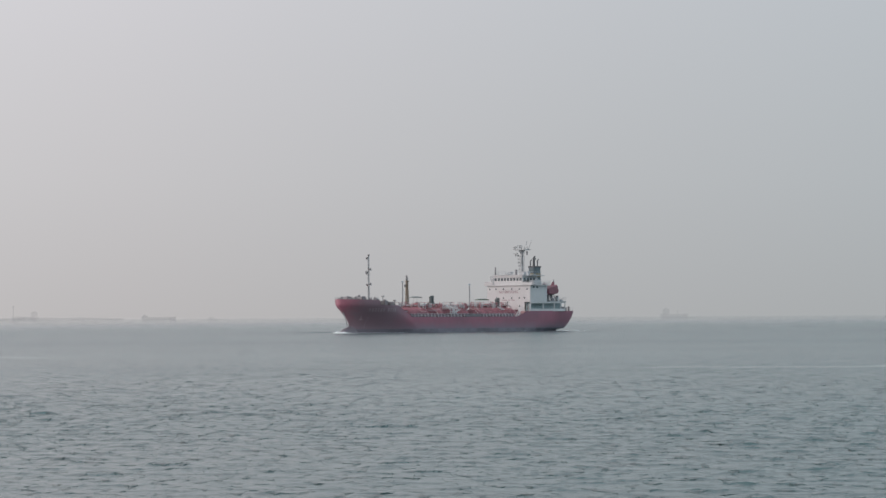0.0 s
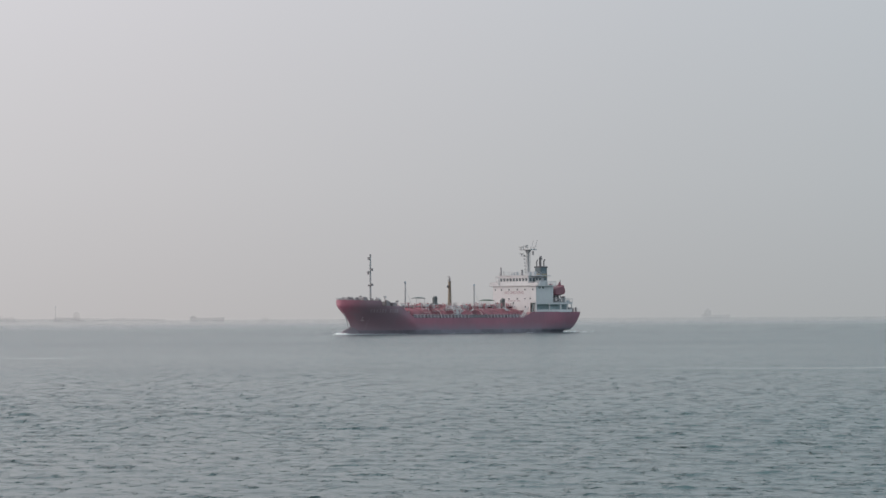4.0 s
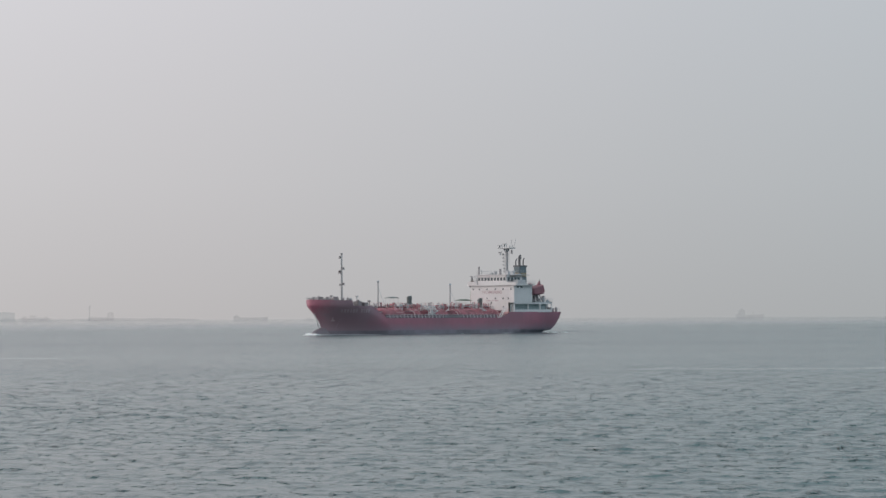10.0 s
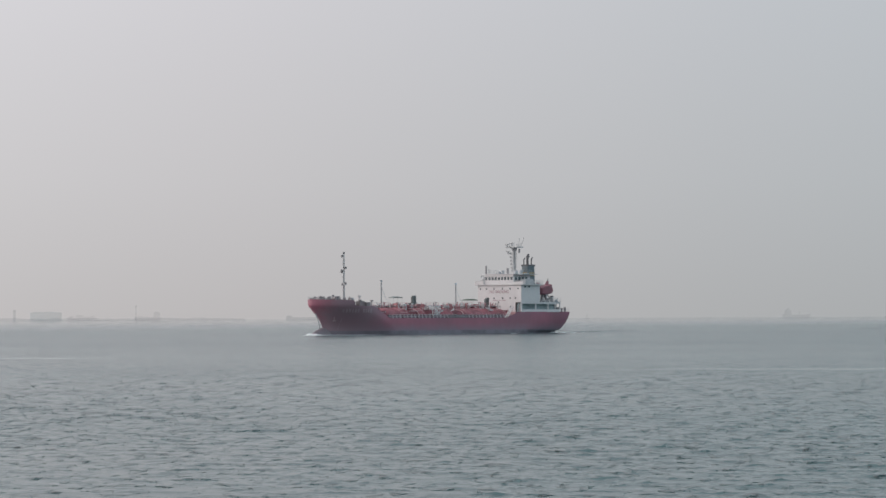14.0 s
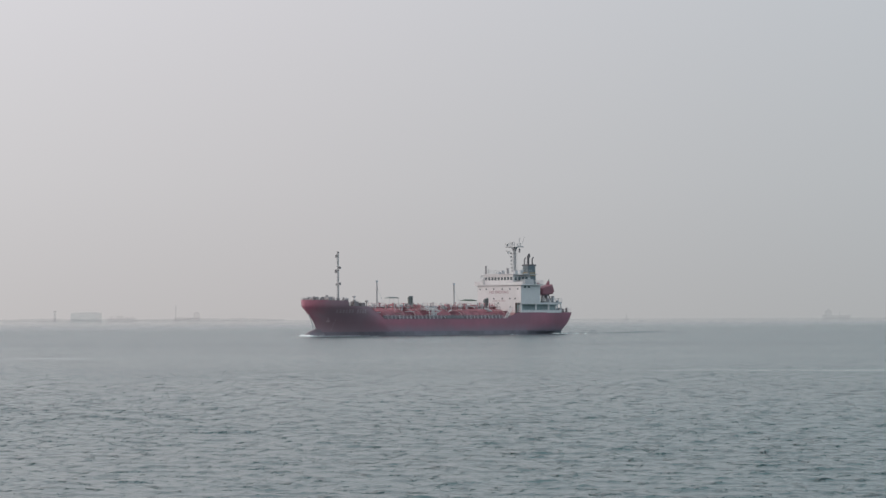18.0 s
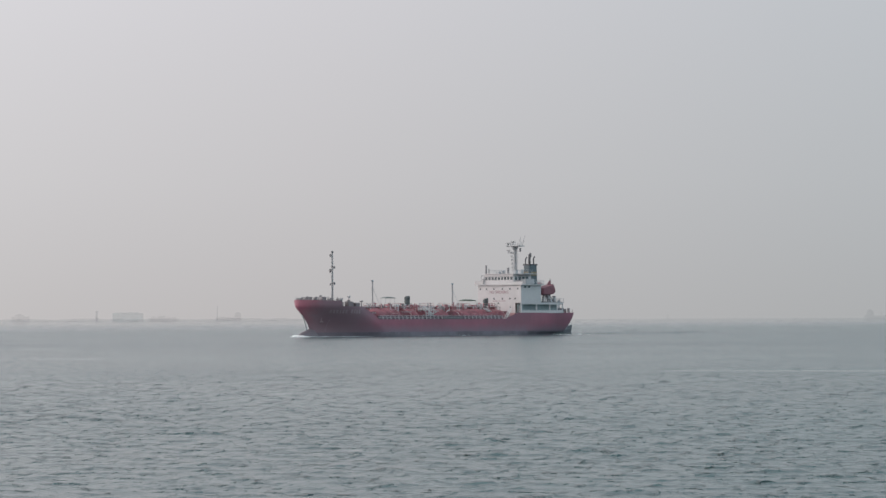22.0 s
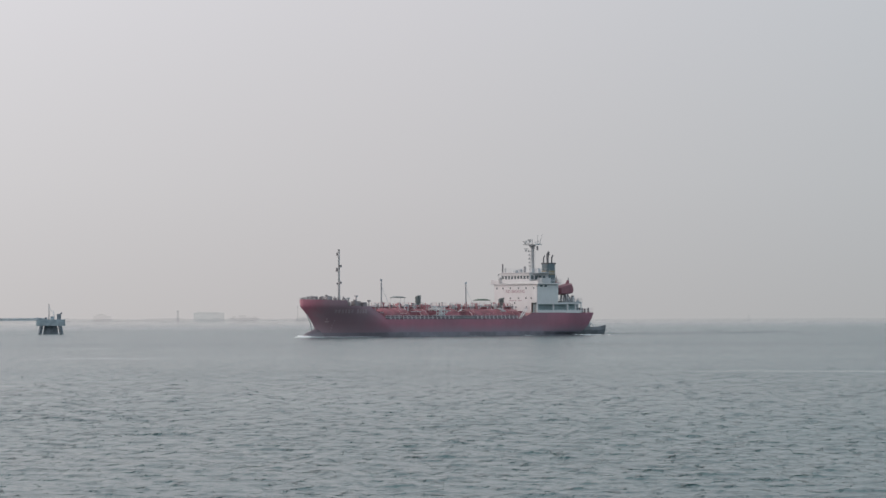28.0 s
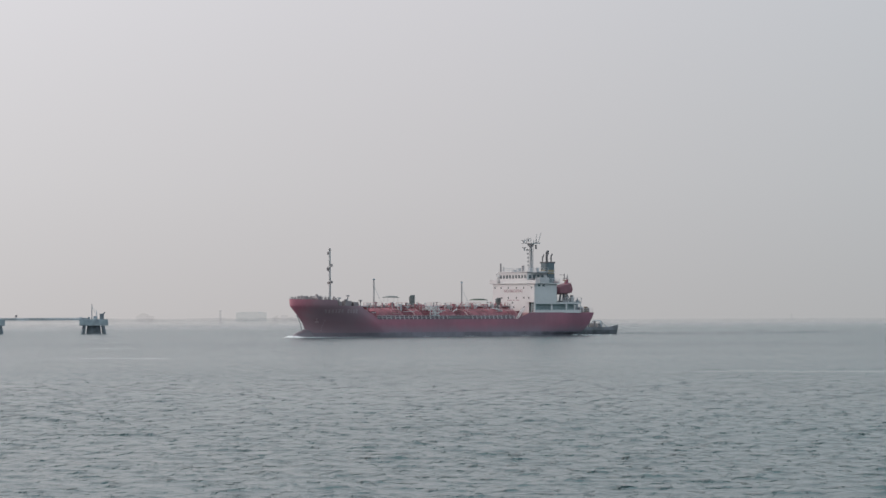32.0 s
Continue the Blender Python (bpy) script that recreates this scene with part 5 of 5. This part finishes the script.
def far_building(name, az0, az1, h, label, steps=(), paint=FAR_WALL):
    w = (az1 - az0) * math.pi / 180 * DL
    b = thing(name, label, "building", m=far_pose((az0 + az1) / 2, DL + 20))
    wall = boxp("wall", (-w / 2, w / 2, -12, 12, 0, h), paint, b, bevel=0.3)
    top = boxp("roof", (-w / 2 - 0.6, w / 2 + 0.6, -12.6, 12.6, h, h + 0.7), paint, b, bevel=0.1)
    for u0, u1, z0, z1 in steps:
        boxp("roof_block", (u0, u1, -6, 6, z0, z1), paint, top, bevel=0.2)
    return b


far_building("warehouse", -11.412, -10.754, 12.5, "wide pale grey warehouse block on the far shore", ((-20, 18, 13.2, 14.2),))
far_building("low_shed", -10.62, -10.02, 4.2, "low hazy sheds on the far shore", ((-20, -14, 4.9, 7.6), (-10, 2, 4.9, 8.6), (5, 10, 4.9, 6.6), (13, 19, 4.9, 7.2)), FAR_GREY)
far_building("terminal_building", -9.22, -8.66, 4.6, "hazy stepped building on the far shore", ((10, 20.5, 5.3, 12.6), (12.5, 18, 12.6, 14.2), (-16, -6, 5.3, 6.6)), FAR_GREY)
far_building("storage_block", -13.544, -13.161, 7.6, "hazy block building on the far shore", ((-9, 6, 8.3, 11.0), (-6, 1, 11.0, 12.4)), FAR_GREY)
ch = thing("chimney", "stout hazy chimney tower on the far shore", "chimney", m=far_pose(-11.746, DL))
rodp("shaft", (0, 0, 0), (0, 0, 15.5), 2.2, FAR_SHIP, ch, r1=1.8)
rodp("cap", (0, 0, 15.0), (0, 0, 17.0), 2.5, FAR_SHIP, ch)
tw = thing("radio_mast", "thin hazy lattice mast on the far shore", "mast", m=far_pose(-9.18, DL))
rodp("shaft", (0, 0, 0), (0, 0, 24.5), 0.8, FAR_LAND, tw, r1=0.5)
rodp("arm", (-2.4, 0, 20), (2.4, 0, 23), 0.35, FAR_LAND, tw)


def far_vessel(name, label, length, height, house, m, depth=9.0, paint=FAR_SHIP):
    """A distant ship: hull with raked ends, house blocks (u0, u1, z0, z1)."""
    s = thing(name, label, "ship", m=m)
    bm = B()
    rows = []
    for k in np.linspace(0, 1, 24):
        u = (k - 0.5) * length
        b = depth / 2 * max(0.06, 1 - abs(2 * k - 1) ** 5)
        top = height * (1 + 0.25 * (2 * k - 1) ** 4)
        rk = 0.04 * length * ((2 * k - 1) ** 5)
        rows.append([(u - rk, -b * 0.9, -1), (u, -b, top), (u, b, top), (u - rk, b * 0.9, -1)])
    vr = grid_mesh(bm, rows)
    bm.faces.new(vr[0][::-1])
    bm.faces.new(vr[-1])
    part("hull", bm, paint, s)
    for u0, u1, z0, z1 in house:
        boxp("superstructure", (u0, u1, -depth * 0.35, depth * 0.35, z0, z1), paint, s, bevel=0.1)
    return s


freighter = far_vessel("anchored_freighter", "hazy grey freighter lying at anchor far away", 42.0, 4.6, ((-17, -7, 4.2, 11.5), (-14, -10, 11.5, 14.0), (4, 5, 4.5, 9.5)), far_pose(4.96, 3900), paint=FAR_FAINT)
barge = far_vessel("cargo_barge", "low hazy grey cargo barge crossing far away", 50.0, 4.0, ((-23, -16, 4.0, 6.5), (-20.5, -20, 6.5, 9)), far_pose(-6.16, 3800))
far_boat = far_vessel("small_boat", "small hazy boat far away on the water", 13.0, 1.6, ((-3, 3, 1.6, 3.6),), far_pose(-5.0, 3300), 4.0, FAR_FAINT)
buoy = thing("light_buoy", "small hazy navigation buoy far out", "buoy", m=far_pose(0.496, 3600))
rodp("float", (0, 0, -0.5), (0, 0, 1.6), 2.2, FAR_FAINT, buoy)
rodp("tower", (0, 0, 1.5), (0, 0, 7.0), 0.9, FAR_FAINT, buoy, r1=0.4)


# ---- what moves ----
SPEED = 3.9455


def heading(t):
    """The tanker's course in degrees; it yaws a little on its way."""
    k = (t - 16) / 16
    return 227.947 -0.765 * k -0.873 * (k * k - 0.33)


def along(t, u=0.0, v=0.0, ship=True):
    """The pose of what goes with the tanker, u ahead of it and v to port."""
    c, a = radians(227.947), radians(heading(t))
    u = SHIP_SIZE[0] * u - 0.77
    return pose(18.779 + math.cos(c) * SPEED * t + math.cos(a) * u - math.sin(a) * v, 779.159 + math.sin(c) * SPEED * t + math.sin(a) * u + math.cos(a) * v, 0, 0, 0, heading(t))


def motions():
    ship_rows = [(t, along(t)) for t in (0, 4, 8, 12, 16, 20, 24, 28, 32)]
    walk(tanker, ship_rows)
    walk(bow_wave, ship_rows)
    # the tug's place beside the tanker, time by time
    # it keeps turning to the tanker's course; the mast is its pivot
    def tug_pose(t, u):
        turn = -34 * min(1.0, max(0.0, (18 - t) / 8))
        return along(t, u - 4.9, -24) @ pose(4.8, 0, 0) @ pose(0, 0, 0, 0, 0, turn) @ pose(-4.8, 0, 0)

    walk(tug, [(t, tug_pose(t, u)) for t, u in ((0, 18.6), (2, 9.6), (4, 1.6), (6, -5.2), (8, -12.4), (10, -18.1), (12, -23.2), (14, -27.4), (16, -29.9), (18, -31.8), (20, -32.7), (22, -34.0), (24, -35.5), (26, -36.6), (28, -38.0), (30, -39.7), (32, -41.2))])
    walk(barge, [(0, far_pose(-6.10, 3800)), (16, far_pose(-5.54, 3800)), (32, far_pose(-4.98, 3800))])
    walk(far_boat, [(0, far_pose(-4.97, 3300)), (6, far_pose(-4.62, 3300)), (16, far_pose(-4.46, 3300)), (32, far_pose(-4.4, 3300))])
    walk(water, [(0, pose(12, 4, 0)), (16, pose(0, 0, 0)), (32, pose(-12, -4, 0))])


motions()
